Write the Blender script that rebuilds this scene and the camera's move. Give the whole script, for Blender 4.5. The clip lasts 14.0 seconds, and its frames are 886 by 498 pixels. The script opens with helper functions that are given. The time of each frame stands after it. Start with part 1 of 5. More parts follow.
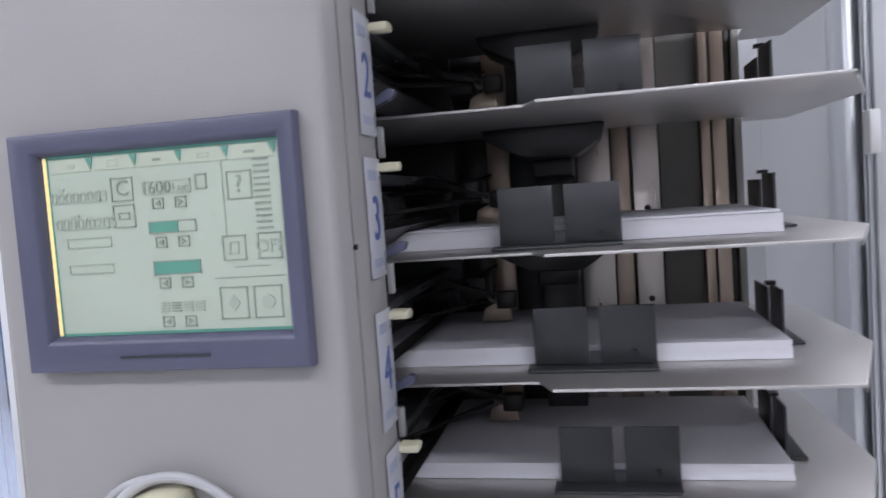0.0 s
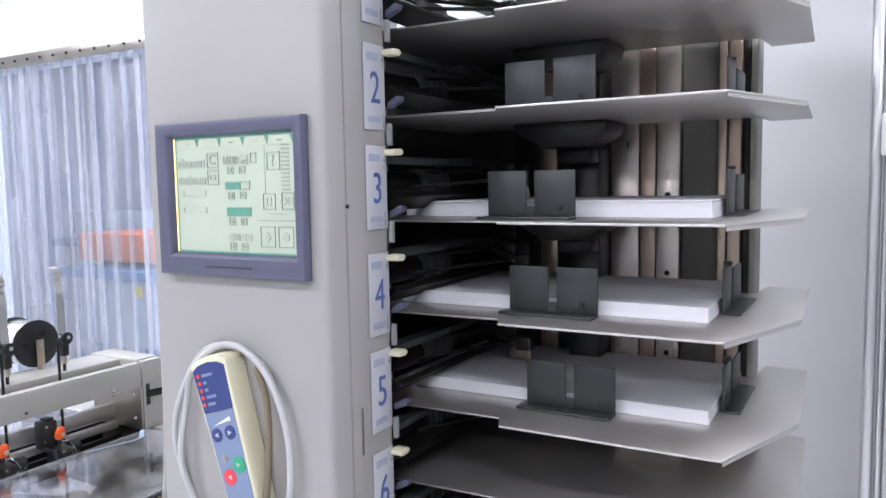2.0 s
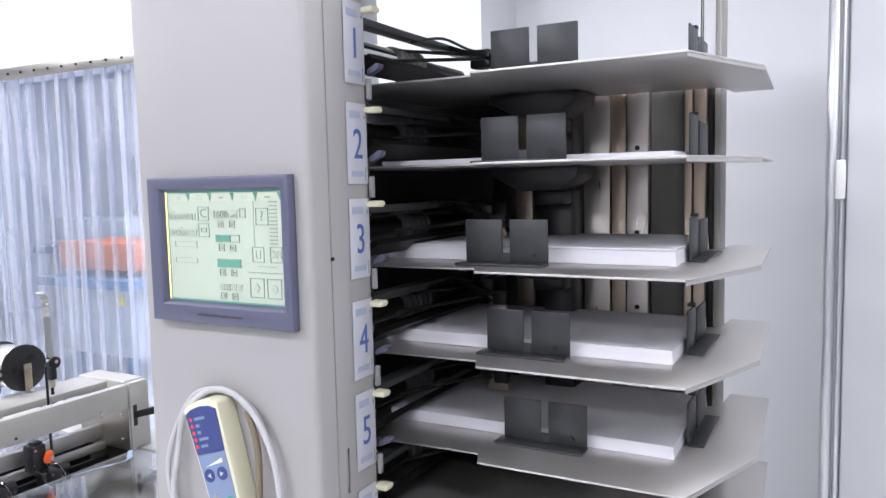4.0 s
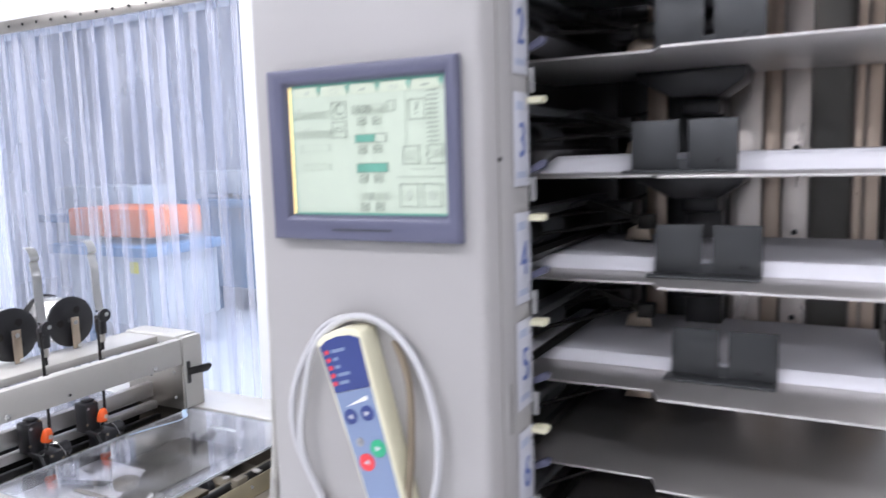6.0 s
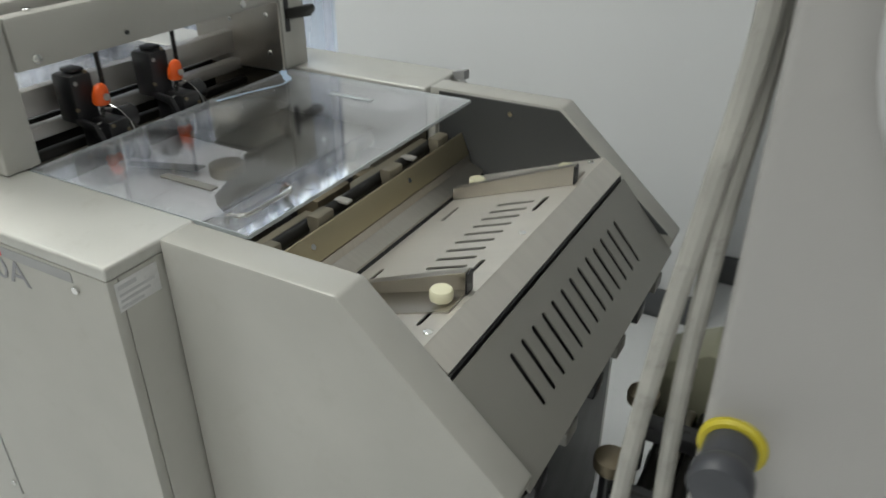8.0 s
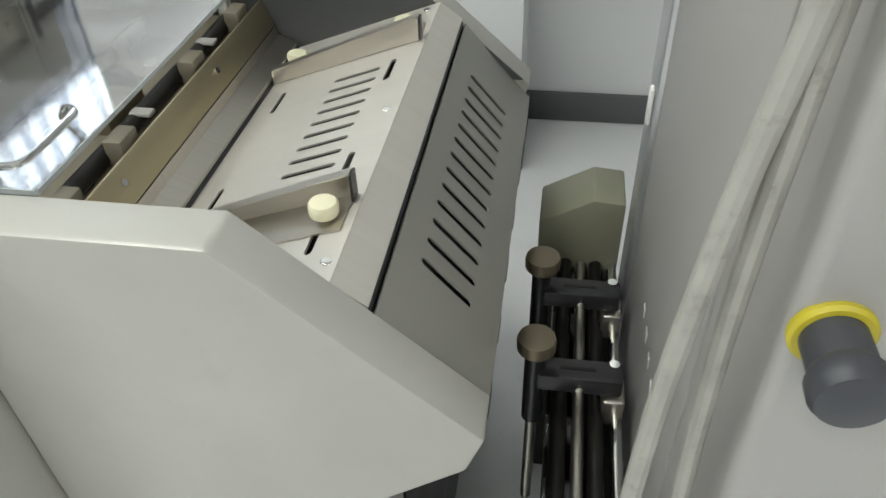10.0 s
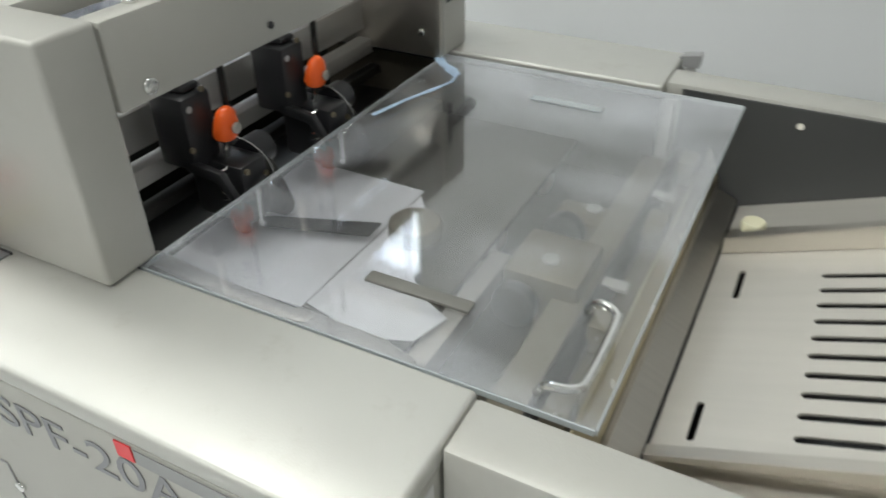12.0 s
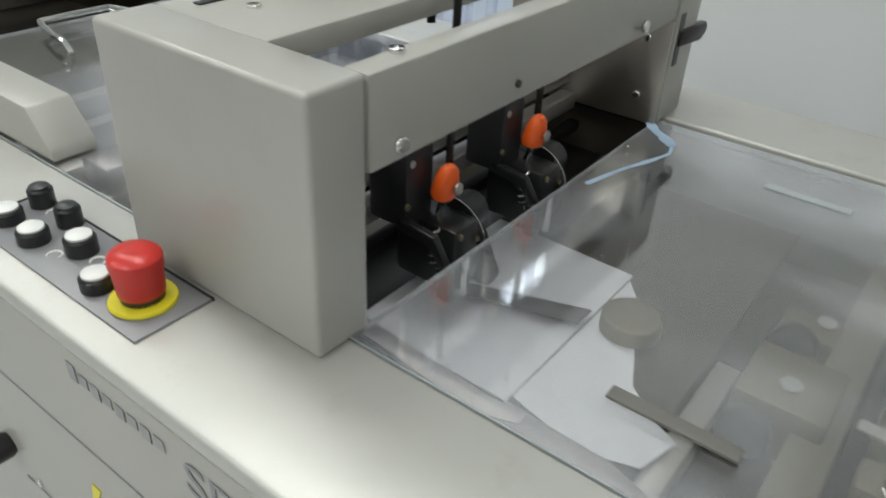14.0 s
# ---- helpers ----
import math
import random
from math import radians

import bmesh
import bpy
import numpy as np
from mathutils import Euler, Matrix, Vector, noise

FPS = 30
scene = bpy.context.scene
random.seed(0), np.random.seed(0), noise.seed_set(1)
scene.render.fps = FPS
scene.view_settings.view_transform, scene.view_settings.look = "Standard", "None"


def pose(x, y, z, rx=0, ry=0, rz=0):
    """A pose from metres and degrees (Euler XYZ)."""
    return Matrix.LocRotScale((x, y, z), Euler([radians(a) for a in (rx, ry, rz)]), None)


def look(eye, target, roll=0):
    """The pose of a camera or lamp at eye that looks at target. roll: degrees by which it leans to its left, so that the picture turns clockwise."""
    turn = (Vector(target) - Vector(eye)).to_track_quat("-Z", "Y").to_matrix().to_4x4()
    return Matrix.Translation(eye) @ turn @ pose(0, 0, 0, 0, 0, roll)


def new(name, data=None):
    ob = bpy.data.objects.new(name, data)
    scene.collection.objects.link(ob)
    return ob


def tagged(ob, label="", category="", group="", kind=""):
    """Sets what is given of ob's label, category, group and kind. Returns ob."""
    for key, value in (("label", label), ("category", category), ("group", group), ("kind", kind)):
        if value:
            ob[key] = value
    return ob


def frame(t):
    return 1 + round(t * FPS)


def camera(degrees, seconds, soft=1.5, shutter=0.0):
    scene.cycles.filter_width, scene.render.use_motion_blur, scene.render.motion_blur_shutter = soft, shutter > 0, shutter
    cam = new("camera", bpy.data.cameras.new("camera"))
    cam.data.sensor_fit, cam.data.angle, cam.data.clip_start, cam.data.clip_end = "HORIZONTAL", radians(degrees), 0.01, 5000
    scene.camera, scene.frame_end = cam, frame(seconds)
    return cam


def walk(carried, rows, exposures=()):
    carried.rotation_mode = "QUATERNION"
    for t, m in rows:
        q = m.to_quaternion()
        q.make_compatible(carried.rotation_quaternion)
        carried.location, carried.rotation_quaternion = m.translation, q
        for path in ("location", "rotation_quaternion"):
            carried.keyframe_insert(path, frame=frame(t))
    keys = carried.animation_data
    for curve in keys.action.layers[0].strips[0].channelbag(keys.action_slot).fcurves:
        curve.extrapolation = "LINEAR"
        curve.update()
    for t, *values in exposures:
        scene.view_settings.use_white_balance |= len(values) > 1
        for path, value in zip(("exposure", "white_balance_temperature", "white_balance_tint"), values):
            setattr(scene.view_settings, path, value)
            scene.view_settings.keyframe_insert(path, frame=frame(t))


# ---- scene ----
cam = camera(61.3, 14.0, soft=1.5, shutter=0.35)
PATH = [
    (0, (0.185, 0.211, 1.535), (-0.222, 2.165, 1.403), -4.0),
    (0.5, (0.316, 0.156, 1.552), (-0.213, 2.081, 1.421), -2.3),
    (1, (0.451, 0.124, 1.539), (-0.381, 1.938, 1.402), -0.1),
    (1.5, (0.494, 0.09, 1.532), (-0.468, 1.836, 1.381), -0.0),
    (2, (0.521, 0.073, 1.527), (-0.469, 1.803, 1.353), -1.0),
    (2.5, (0.537, 0.057, 1.531), (-0.457, 1.782, 1.347), -1.8),
    (3, (0.548, 0.042, 1.567), (-0.444, 1.771, 1.395), -2.3),
    (3.2, (0.55, 0.035, 1.594), (-0.431, 1.769, 1.416), -2.2),
    (5.5, (0.483, 0.04, 1.564), (-0.45, 1.802, 1.403), -0.8),
    (6, (0.311, 0.057, 1.509), (-0.627, 1.806, 1.26), -1.7),
    (6.3, (0.176, 0.077, 1.463), (-0.778, 1.813, 1.186), -1.6),
    (6.5, (0.124, 0.098, 1.444), (-0.854, 1.807, 1.098), -1.9),
    (7, (-0.012, 0.212, 1.373), (-1.035, 1.841, 0.825), -1.2),
    (7.5, (-0.127, 0.299, 1.304), (-1.142, 1.816, 0.486), 0.5),
    (8, (-0.256, 0.356, 1.266), (-1.11, 1.871, 0.279), -0.3),
    (8.2, (-0.311, 0.364, 1.239), (-1.047, 1.918, 0.217), -3.0),
    (8.5, (-0.348, 0.385, 1.230), (-0.898, 1.947, 0.108), -3.8),
    (8.7, (-0.36, 0.401, 1.22), (-0.812, 1.954, 0.043), -3.7),
    (10.8, (-0.494, 0.469, 1.202), (-0.752, 1.974, -0.09), -2.0),
    (11, (-0.535, 0.463, 1.219), (-0.839, 1.978, -0.05), -2.5),
    (11.5, (-0.641, 0.495, 1.235), (-1.104, 2.037, 0.049), -2.5),
    (12, (-0.717, 0.558, 1.224), (-1.487, 2.012, 0.085), -0.7),
    (12.5, (-0.729, 0.581, 1.218), (-1.663, 1.946, 0.094), 1.0),
    (13, (-0.742, 0.584, 1.22), (-1.751, 1.902, 0.104), 1.2),
    (13.5, (-0.76, 0.585, 1.219), (-1.807, 1.886, 0.119), 1.2),
    (13.8, (-0.806, 0.584, 1.228), (-1.831, 1.889, 0.112), 1.7),
    (14, (-0.858, 0.575, 1.223), (-1.843, 1.933, 0.133), 3.0),
]
EXPOSURES = [(0.0, -0.48, 5850, 19), (0.5, 0.00, 5830, 18), (1.0, 0.09, 5900, 17), (3.2, 0.19, 5950, 17), (5.5, 0.22, 5950, 17), (6.0, 0.22, 5950, 18), (6.5, -0.24, 6050, 18), (7.0, -0.71, 6300, 15), (7.5, -0.84, 6400, 8), (8.0, -0.86, 6500, 4), (8.7, -0.59, 6500, 3), (11.0, -0.32, 6480, 3), (11.5, -0.39, 6470, 3), (12.0, -0.63, 6450, 4), (12.5, -0.73, 6430, 4), (14.0, -0.88, 6420, 4)]
walk(cam, [(t, look(eye, target, roll)) for t, eye, target, roll in PATH], EXPOSURES)

# ---- world and large lights ----
world = bpy.data.worlds.new("world")
scene.world = world
world.use_nodes = True
bg = world.node_tree.nodes["Background"]
bg.inputs["Color"].default_value = (0.85, 0.92, 1.0, 1)
bg.inputs["Strength"].default_value = 0.35


def area(name, x, y, z, sx, sy, watts, color=(1.0, 0.985, 0.96), m=None):
    lamp = bpy.data.lights.new(name, "AREA")
    lamp.shape, lamp.size, lamp.size_y, lamp.energy, lamp.color = "RECTANGLE", sx, sy, watts, color
    ob = new(name, lamp)
    ob.matrix_world = m if m is not None else pose(x, y, z)
    return ob


ROOM_TOP = 2.85
# unseen ceiling lamps; those at y below -1 added to light the shelves
PANELS = [(-3.3, 1.05), (-1.5, 1.05), (1.1, 1.05), (-3.3, -0.6), (-1.2, -0.6), (1.1, -0.6), (-1.2, -2.3), (1.1, -2.3), (-0.8, -4.2)]
for px, py in PANELS:
    area("ceiling_lamp", px, py, ROOM_TOP - 0.035, 1.16, 0.28, (26 if py > 0 else (28 if py > -1 else 26)) * (0.8 if px > 1 else 1.0))
# daylight of the hall behind the strip curtain
area("hall_lamp", -2.7, 4.6, 3.3, 3.0, 2.0, 150, (0.86, 0.93, 1.0))


# ---- materials ----
def mat(name, color, rough=0.5, metal=0.0, var=0.06, scale=6.0, grain=0.0, grain_scale=400.0, stretch=(1, 1, 1),
        rvar=0.08, emit=0.0, dirt=None, spec=0.5):
    m = bpy.data.materials.new(name)
    m.use_nodes = True
    nt = m.node_tree
    n, l = nt.nodes, nt.links
    p = n["Principled BSDF"]
    p.inputs["Metallic"].default_value = metal
    p.inputs["Specular IOR Level"].default_value = spec
    tc = n.new("ShaderNodeTexCoord")
    mp = n.new("ShaderNodeMapping")
    mp.inputs["Scale"].default_value = stretch
    l.new(tc.outputs["Object"], mp.inputs["Vector"])
    big = n.new("ShaderNodeTexNoise")
    big.inputs["Scale"].default_value, big.inputs["Detail"].default_value = scale, 5.0
    l.new(mp.outputs[0], big.inputs["Vector"])
    ramp = n.new("ShaderNodeMix")
    ramp.data_type = "RGBA"
    lo = [max(0.0, c * (1 - var)) for c in color] + [1]
    hi = [min(1.0, c * (1 + var)) for c in color] + [1]
    ramp.inputs[6].default_value, ramp.inputs[7].default_value = lo, hi
    l.new(big.outputs["Fac"], ramp.inputs[0])
    out = ramp.outputs[2]
    if dirt:
        spots = n.new("ShaderNodeTexNoise")
        spots.inputs["Scale"].default_value, spots.inputs["Detail"].default_value = scale * 2.3, 8.0
        spots.inputs["Roughness"].default_value = 0.7
        l.new(tc.outputs["Object"], spots.inputs["Vector"])
        cut = n.new("ShaderNodeMapRange")
        cut.inputs["From Min"].default_value, cut.inputs["From Max"].default_value = 0.56, 0.76
        cut.inputs["To Max"].default_value = 0.45
        l.new(spots.outputs["Fac"], cut.inputs["Value"])
        mix = n.new("ShaderNodeMix")
        mix.data_type = "RGBA"
        mix.inputs[7].default_value = (*dirt, 1)
        l.new(cut.outputs[0], mix.inputs[0])
        l.new(out, mix.inputs[6])
        out = mix.outputs[2]
    l.new(out, p.inputs["Base Color"])
    rr = n.new("ShaderNodeMapRange")
    rr.inputs["To Min"].default_value, rr.inputs["To Max"].default_value = max(0.02, rough - rvar), min(1, rough + rvar)
    l.new(big.outputs["Fac"], rr.inputs["Value"])
    l.new(rr.outputs[0], p.inputs["Roughness"])
    if grain:
        fine = n.new("ShaderNodeTexNoise")
        fine.inputs["Scale"].default_value, fine.inputs["Detail"].default_value = grain_scale, 2.0
        l.new(mp.outputs[0], fine.inputs["Vector"])
        bump = n.new("ShaderNodeBump")
        bump.inputs["Strength"].default_value, bump.inputs["Distance"].default_value = grain, 0.0006
        l.new(fine.outputs["Fac"], bump.inputs["Height"])
        l.new(bump.outputs[0], p.inputs["Normal"])
    if emit:
        l.new(out, p.inputs["Emission Color"])
        p.inputs["Emission Strength"].default_value = emit
    return m


PAINT = mat("warm_grey_enamel", (0.43, 0.422, 0.39), 0.36, 0.12, 0.11, 8, 0.2, 800, rvar=0.16, dirt=(0.38, 0.36, 0.32))
COLUMN = mat("column_enamel", (0.365, 0.354, 0.342), 0.40, 0, 0.06, 4, 0.3, 900)
# scuffed deck; base lighter than PAINT to carry the light from above
DECK = mat("satin_deck_toplit", (0.52, 0.515, 0.485), 0.40, 0.35, 0.12, 9, 0.15, 700, rvar=0.2, dirt=(0.40, 0.38, 0.34))
STEEL = mat("brushed_steel", (0.56, 0.53, 0.48), 0.34, 1.0, 0.12, 8, 0.3, 300, (1, 14, 1), rvar=0.12)
WARMSTEEL = mat("warm_steel", (0.50, 0.42, 0.33), 0.36, 1.0, 0.15, 7, 0.3, 300, (14, 14, 1), rvar=0.12)
SHELF = mat("satin_aluminium", (0.60, 0.58, 0.56), 0.40, 0.85, 0.08, 7, 0.2, 500, (3, 1, 1), rvar=0.1)
CHROME = mat("chrome", (0.82, 0.82, 0.80), 0.12, 1.0, 0.04, 20)
DARKPLATE = mat("dark_grey_plate", (0.055, 0.058, 0.06), 0.38, 0.4, 0.15, 10, 0.15, 600)
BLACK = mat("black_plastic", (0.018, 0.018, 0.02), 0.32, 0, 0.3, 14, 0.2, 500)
DARKSTEEL = mat("oiled_dark_steel", (0.035, 0.034, 0.032), 0.38, 0.8, 0.4, 14, 0.2, 300)
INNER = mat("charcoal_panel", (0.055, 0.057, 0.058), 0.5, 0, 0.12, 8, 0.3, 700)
RUBBER = mat("grey_rubber", (0.33, 0.32, 0.30), 0.7, 0, 0.2, 30)
CREAM = mat("cream_plastic", (0.72, 0.69, 0.50), 0.42, 0, 0.06, 30)
CABLEGREY = mat("grey_pvc_cable", (0.50, 0.50, 0.51), 0.4, 0, 0.06, 20)
CABLEOLD = mat("worn_grey_cable", (0.36, 0.35, 0.32), 0.5, 0, 0.35, 28, 0.2, 300, dirt=(0.08, 0.07, 0.06))
STRAP = mat("brown_cord", (0.20, 0.16, 0.11), 0.6, 0, 0.2, 40)
BEZEL = mat("slate_blue_bezel", (0.105, 0.108, 0.165), 0.38, 0, 0.08, 10, 0.3, 900)
LCD = mat("lcd_glow", (0.50, 0.57, 0.46), 0.22, 0, 0.16, 5, emit=0.07)
LCDINK = mat("lcd_ink", (0.31, 0.36, 0.29), 0.4, 0, 0.05, 5)
LCDFAINT = mat("lcd_faint_ink", (0.42, 0.48, 0.39), 0.4, 0, 0.05, 5, emit=0.04)
LCDTEAL = mat("lcd_teal", (0.13, 0.36, 0.27), 0.4, 0, 0.1, 5)
LCDKEY = mat("lcd_key", (0.53, 0.59, 0.46), 0.22, 0, 0.05, 5, emit=0.07)
AMBER = mat("lcd_edge_glow", (0.95, 0.72, 0.28), 0.4, 0, 0.1, 5, emit=0.9)
NAVY = mat("navy_print", (0.035, 0.055, 0.20), 0.4, 0, 0.1, 30)
PADBLUE = mat("grey_blue_keypad", (0.20, 0.26, 0.40), 0.4, 0, 0.06, 20)
INK = mat("blue_number_ink", (0.085, 0.13, 0.36), 0.5, 0, 0.05, 30)
STICKER = mat("pale_blue_sticker", (0.53, 0.535, 0.575), 0.4, 0, 0.06, 25)
STICKERPALE = mat("sticker_faint_print", (0.37, 0.41, 0.52), 0.45, 0, 0.06, 25)
RED = mat("red_plastic", (0.55, 0.03, 0.025), 0.3, 0, 0.12, 30)
KEYRED = mat("red_key", (0.75, 0.06, 0.07), 0.45, 0, 0.06, 30)
KEYGREEN = mat("green_key", (0.03, 0.38, 0.19), 0.45, 0, 0.06, 30)
ORANGE = mat("orange_plastic", (0.85, 0.12, 0.015), 0.35, 0, 0.08, 30)
YELLOW = mat("yellow_plastic", (0.75, 0.66, 0.03), 0.45, 0, 0.08, 30)
WHITE = mat("white_plastic", (0.78, 0.78, 0.76), 0.4, 0, 0.05, 30)
LETTER = mat("grey_lettering", (0.25, 0.25, 0.265), 0.5, 0, 0.06, 30)
GREYPRINT = mat("pale_grey_print", (0.31, 0.31, 0.31), 0.5, 0, 0.08, 30)
STOPGREY = mat("slate_grey_plastic", (0.045, 0.047, 0.055), 0.42, 0, 0.1, 20, 0.15, 500)
WALL = mat("white_wall_paint", (0.78, 0.79, 0.80), 0.55, 0, 0.02, 1.2, 0.25, 120)
WALLGREY = mat("pale_grey_wall_paint", (0.68, 0.69, 0.70), 0.6, 0, 0.03, 1.2, 0.25, 120)
CEIL = mat("white_ceiling", (0.82, 0.82, 0.81), 0.8, 0, 0.02, 2, 0.3, 150)
FLOOR = mat("pale_epoxy_floor", (0.68, 0.69, 0.70), 0.35, 0, 0.05, 2, 0.1, 60, dirt=(0.5, 0.5, 0.5))
BASE = mat("dark_grey_baseboard", (0.11, 0.115, 0.12), 0.5, 0, 0.08, 6)
CABINET = mat("pale_grey_cabinet", (0.54, 0.55, 0.56), 0.42, 0.1, 0.06, 3, 0.2, 500)
ALU = mat("aluminium_profile", (0.62, 0.63, 0.65), 0.3, 0.9, 0.06, 12, 0.2, 300, (1, 1, 0.05))
TAPE = mat("pale_blue_tape", (0.48, 0.62, 0.80), 0.5, 0, 0.25, 60)
HALLORANGE = mat("orange_machine_paint", (0.80, 0.17, 0.03), 0.45, 0, 0.08, 3)
HALLGREY = mat("grey_machine_paint", (0.50, 0.54, 0.56), 0.45, 0, 0.08, 3)
HALLBLUE = mat("blue_machine_paint", (0.07, 0.20, 0.36), 0.45, 0, 0.12, 3)
HALLWALL = mat("hall_wall", (0.68, 0.72, 0.80), 0.7, 0, 0.1, 0.8)
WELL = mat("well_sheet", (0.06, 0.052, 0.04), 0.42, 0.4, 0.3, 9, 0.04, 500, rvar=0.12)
TRAY = mat("satin_tray_steel", (0.66, 0.63, 0.58), 0.42, 0.6, 0.08, 7, 0.2, 300, (1, 12, 1), rvar=0.1)
PLATE = mat("worn_silver_plate", (0.68, 0.68, 0.68), 0.4, 0.3, 0.2, 60, dirt=(0.3, 0.3, 0.3))
BACKSTEEL = mat("pale_back_steel", (0.74, 0.68, 0.63), 0.30, 0.85, 0.15, 6, 0.2, 300, (6, 6, 1), rvar=0.1)
BACKTAN = mat("tan_back_steel", (0.56, 0.46, 0.37), 0.32, 0.8, 0.15, 6, 0.2, 300, (6, 6, 1), rvar=0.1)
BROWN = mat("oil_browned_sheet", (0.18, 0.16, 0.12), 0.5, 0.2, 0.25, 10, 0.2, 300)
RINGYELLOW = mat("dull_yellow_collar", (0.50, 0.42, 0.03), 0.45, 0, 0.15, 30)
# PAINT darkened for the shaded louvre slope; reused on back edge and end clips
LOUVRE = mat("louvre_shade_enamel", (0.285, 0.278, 0.255), 0.4, 0.25, 0.08, 5, 0.3, 900, rvar=0.12, dirt=(0.28, 0.27, 0.24))
BARGREY = mat("dull_grey_strip", (0.16, 0.155, 0.14), 0.45, 0, 0.12, 30)
BRONZE = mat("dull_bronze_grey", (0.20, 0.168, 0.115), 0.42, 0.7, 0.2, 14, 0.2, 400)
GOLD = mat("passivated_steel", (0.42, 0.37, 0.25), 0.4, 0.9, 0.18, 9, 0.2, 300, (1, 0.1, 1))
WIRE = mat("wound_steel_wire", (0.78, 0.77, 0.74), 0.26, 1.0, 0.06, 20, 0.4, 1600, (1, 0.02, 0.02))
LAMPGLOW = mat("lamp_diffuser", (1.0, 0.99, 0.96), 0.5, 0, 0.01, 3, emit=3.0)


def paper_mat():
    m = mat("white_paper", (0.73, 0.73, 0.77), 0.75, 0, 0.02, 20)
    n, l = m.node_tree.nodes, m.node_tree.links
    tc = n.new("ShaderNodeTexCoord")
    mp = n.new("ShaderNodeMapping")
    mp.inputs["Scale"].default_value = (3, 3, 1800)
    ns = n.new("ShaderNodeTexNoise")
    ns.inputs["Scale"].default_value, ns.inputs["Detail"].default_value = 1.0, 3.0
    bp = n.new("ShaderNodeBump")
    bp.inputs["Strength"].default_value, bp.inputs["Distance"].default_value = 0.35, 0.0005
    l.new(tc.outputs["Object"], mp.inputs["Vector"])
    l.new(mp.outputs[0], ns.inputs["Vector"])
    l.new(ns.outputs["Fac"], bp.inputs["Height"])
    l.new(bp.outputs[0], n["Principled BSDF"].inputs["Normal"])
    return m


PAPER = paper_mat()


def clear_mat(name, tint, haze, haze_lo, haze_hi, scale, gloss=0.045, rough=0.015, haze_color=(0.75, 0.77, 0.82)):
    """Clear sheet: see-through with a real gloss by Fresnel and a patchy pale film, for dust or a painted veil."""
    m = bpy.data.materials.new(name)
    m.use_nodes = True
    nt = m.node_tree
    n, l = nt.nodes, nt.links
    n.clear()
    out = n.new("ShaderNodeOutputMaterial")
    tr = n.new("ShaderNodeBsdfTransparent")
    tr.inputs["Color"].default_value = (*tint, 1)
    df = n.new("ShaderNodeBsdfDiffuse")
    df.inputs["Color"].default_value = (*haze_color, 1)
    gl = n.new("ShaderNodeBsdfGlossy")
    gl.inputs["Roughness"].default_value = rough
    tc = n.new("ShaderNodeTexCoord")
    mp = n.new("ShaderNodeMapping")
    mp.inputs["Scale"].default_value = scale
    ns = n.new("ShaderNodeTexNoise")
    ns.inputs["Scale"].default_value, ns.inputs["Detail"].default_value = 1.0, 7.0
    ns.inputs["Distortion"].default_value = 0.6
    mr = n.new("ShaderNodeMapRange")
    mr.inputs["From Min"].default_value, mr.inputs["From Max"].default_value = 0.42, 0.74
    mr.inputs["To Min"].default_value, mr.inputs["To Max"].default_value = haze_lo, haze_hi
    l.new(tc.outputs["Object"], mp.inputs["Vector"])
    l.new(mp.outputs[0], ns.inputs["Vector"])
    l.new(ns.outputs["Fac"], mr.inputs["Value"])
    a, b = n.new("ShaderNodeMixShader"), n.new("ShaderNodeMixShader")
    l.new(mr.outputs[0], a.inputs[0])
    l.new(tr.outputs[0], a.inputs[1])
    l.new(df.outputs[0], a.inputs[2])
    # gloss that rises towards grazing sight, as on any clear sheet
    lw = n.new("ShaderNodeLayerWeight")
    lw.inputs["Blend"].default_value = 0.5
    pw = n.new("ShaderNodeMath")
    pw.operation, pw.inputs[1].default_value = "POWER", 3.6
    sc = n.new("ShaderNodeMath")
    sc.operation, sc.inputs[1].default_value, sc.inputs[2].default_value = "MULTIPLY_ADD", 0.9, gloss
    l.new(lw.outputs["Facing"], pw.inputs[0])
    l.new(pw.outputs[0], sc.inputs[0])
    l.new(sc.outputs[0], b.inputs[0])
    l.new(a.outputs[0], b.inputs[1])
    l.new(gl.outputs[0], b.inputs[2])
    l.new(b.outputs[0], out.inputs["Surface"])
    return m


# haze is dust plus a bluish veil painted for the reflected ceiling and hall
ACRYLIC = clear_mat("dusty_veiled_acrylic", (0.95, 0.955, 0.96), True, 0.012, 0.42, (3.6, 5, 5), 0.125, 0.055, (0.78, 0.80, 0.86))
EDGE = mat("acrylic_edge", (0.40, 0.43, 0.44), 0.25, 0, 0.05, 20)
PVC = clear_mat("clear_pvc_strip", (0.90, 0.92, 0.97), True, 0.16, 0.40, (9, 2, 1.4), 0.05, 0.12, (0.82, 0.84, 0.91))
PVCLAP = clear_mat("pvc_overlap", (0.88, 0.90, 0.97), True, 0.22, 0.42, (10, 2, 0.8), 0.05, 0.15, (0.88, 0.89, 0.96))


# ---- mesh helpers ----
def ring_box(bm, x0, x1, y0, y1, z0, z1, bevel=0.0, seg=2):
    geo = bmesh.ops.create_cube(bm, size=1.0)["verts"]
    bmesh.ops.scale(bm, vec=(x1 - x0, y1 - y0, z1 - z0), verts=geo)
    bmesh.ops.translate(bm, vec=((x0 + x1) / 2, (y0 + y1) / 2, (z0 + z1) / 2), verts=geo)
    if bevel:
        edges = {e for v in geo for e in v.link_edges}
        bmesh.ops.bevel(bm, geom=list(edges), offset=bevel, segments=seg, affect="EDGES", profile=0.5)


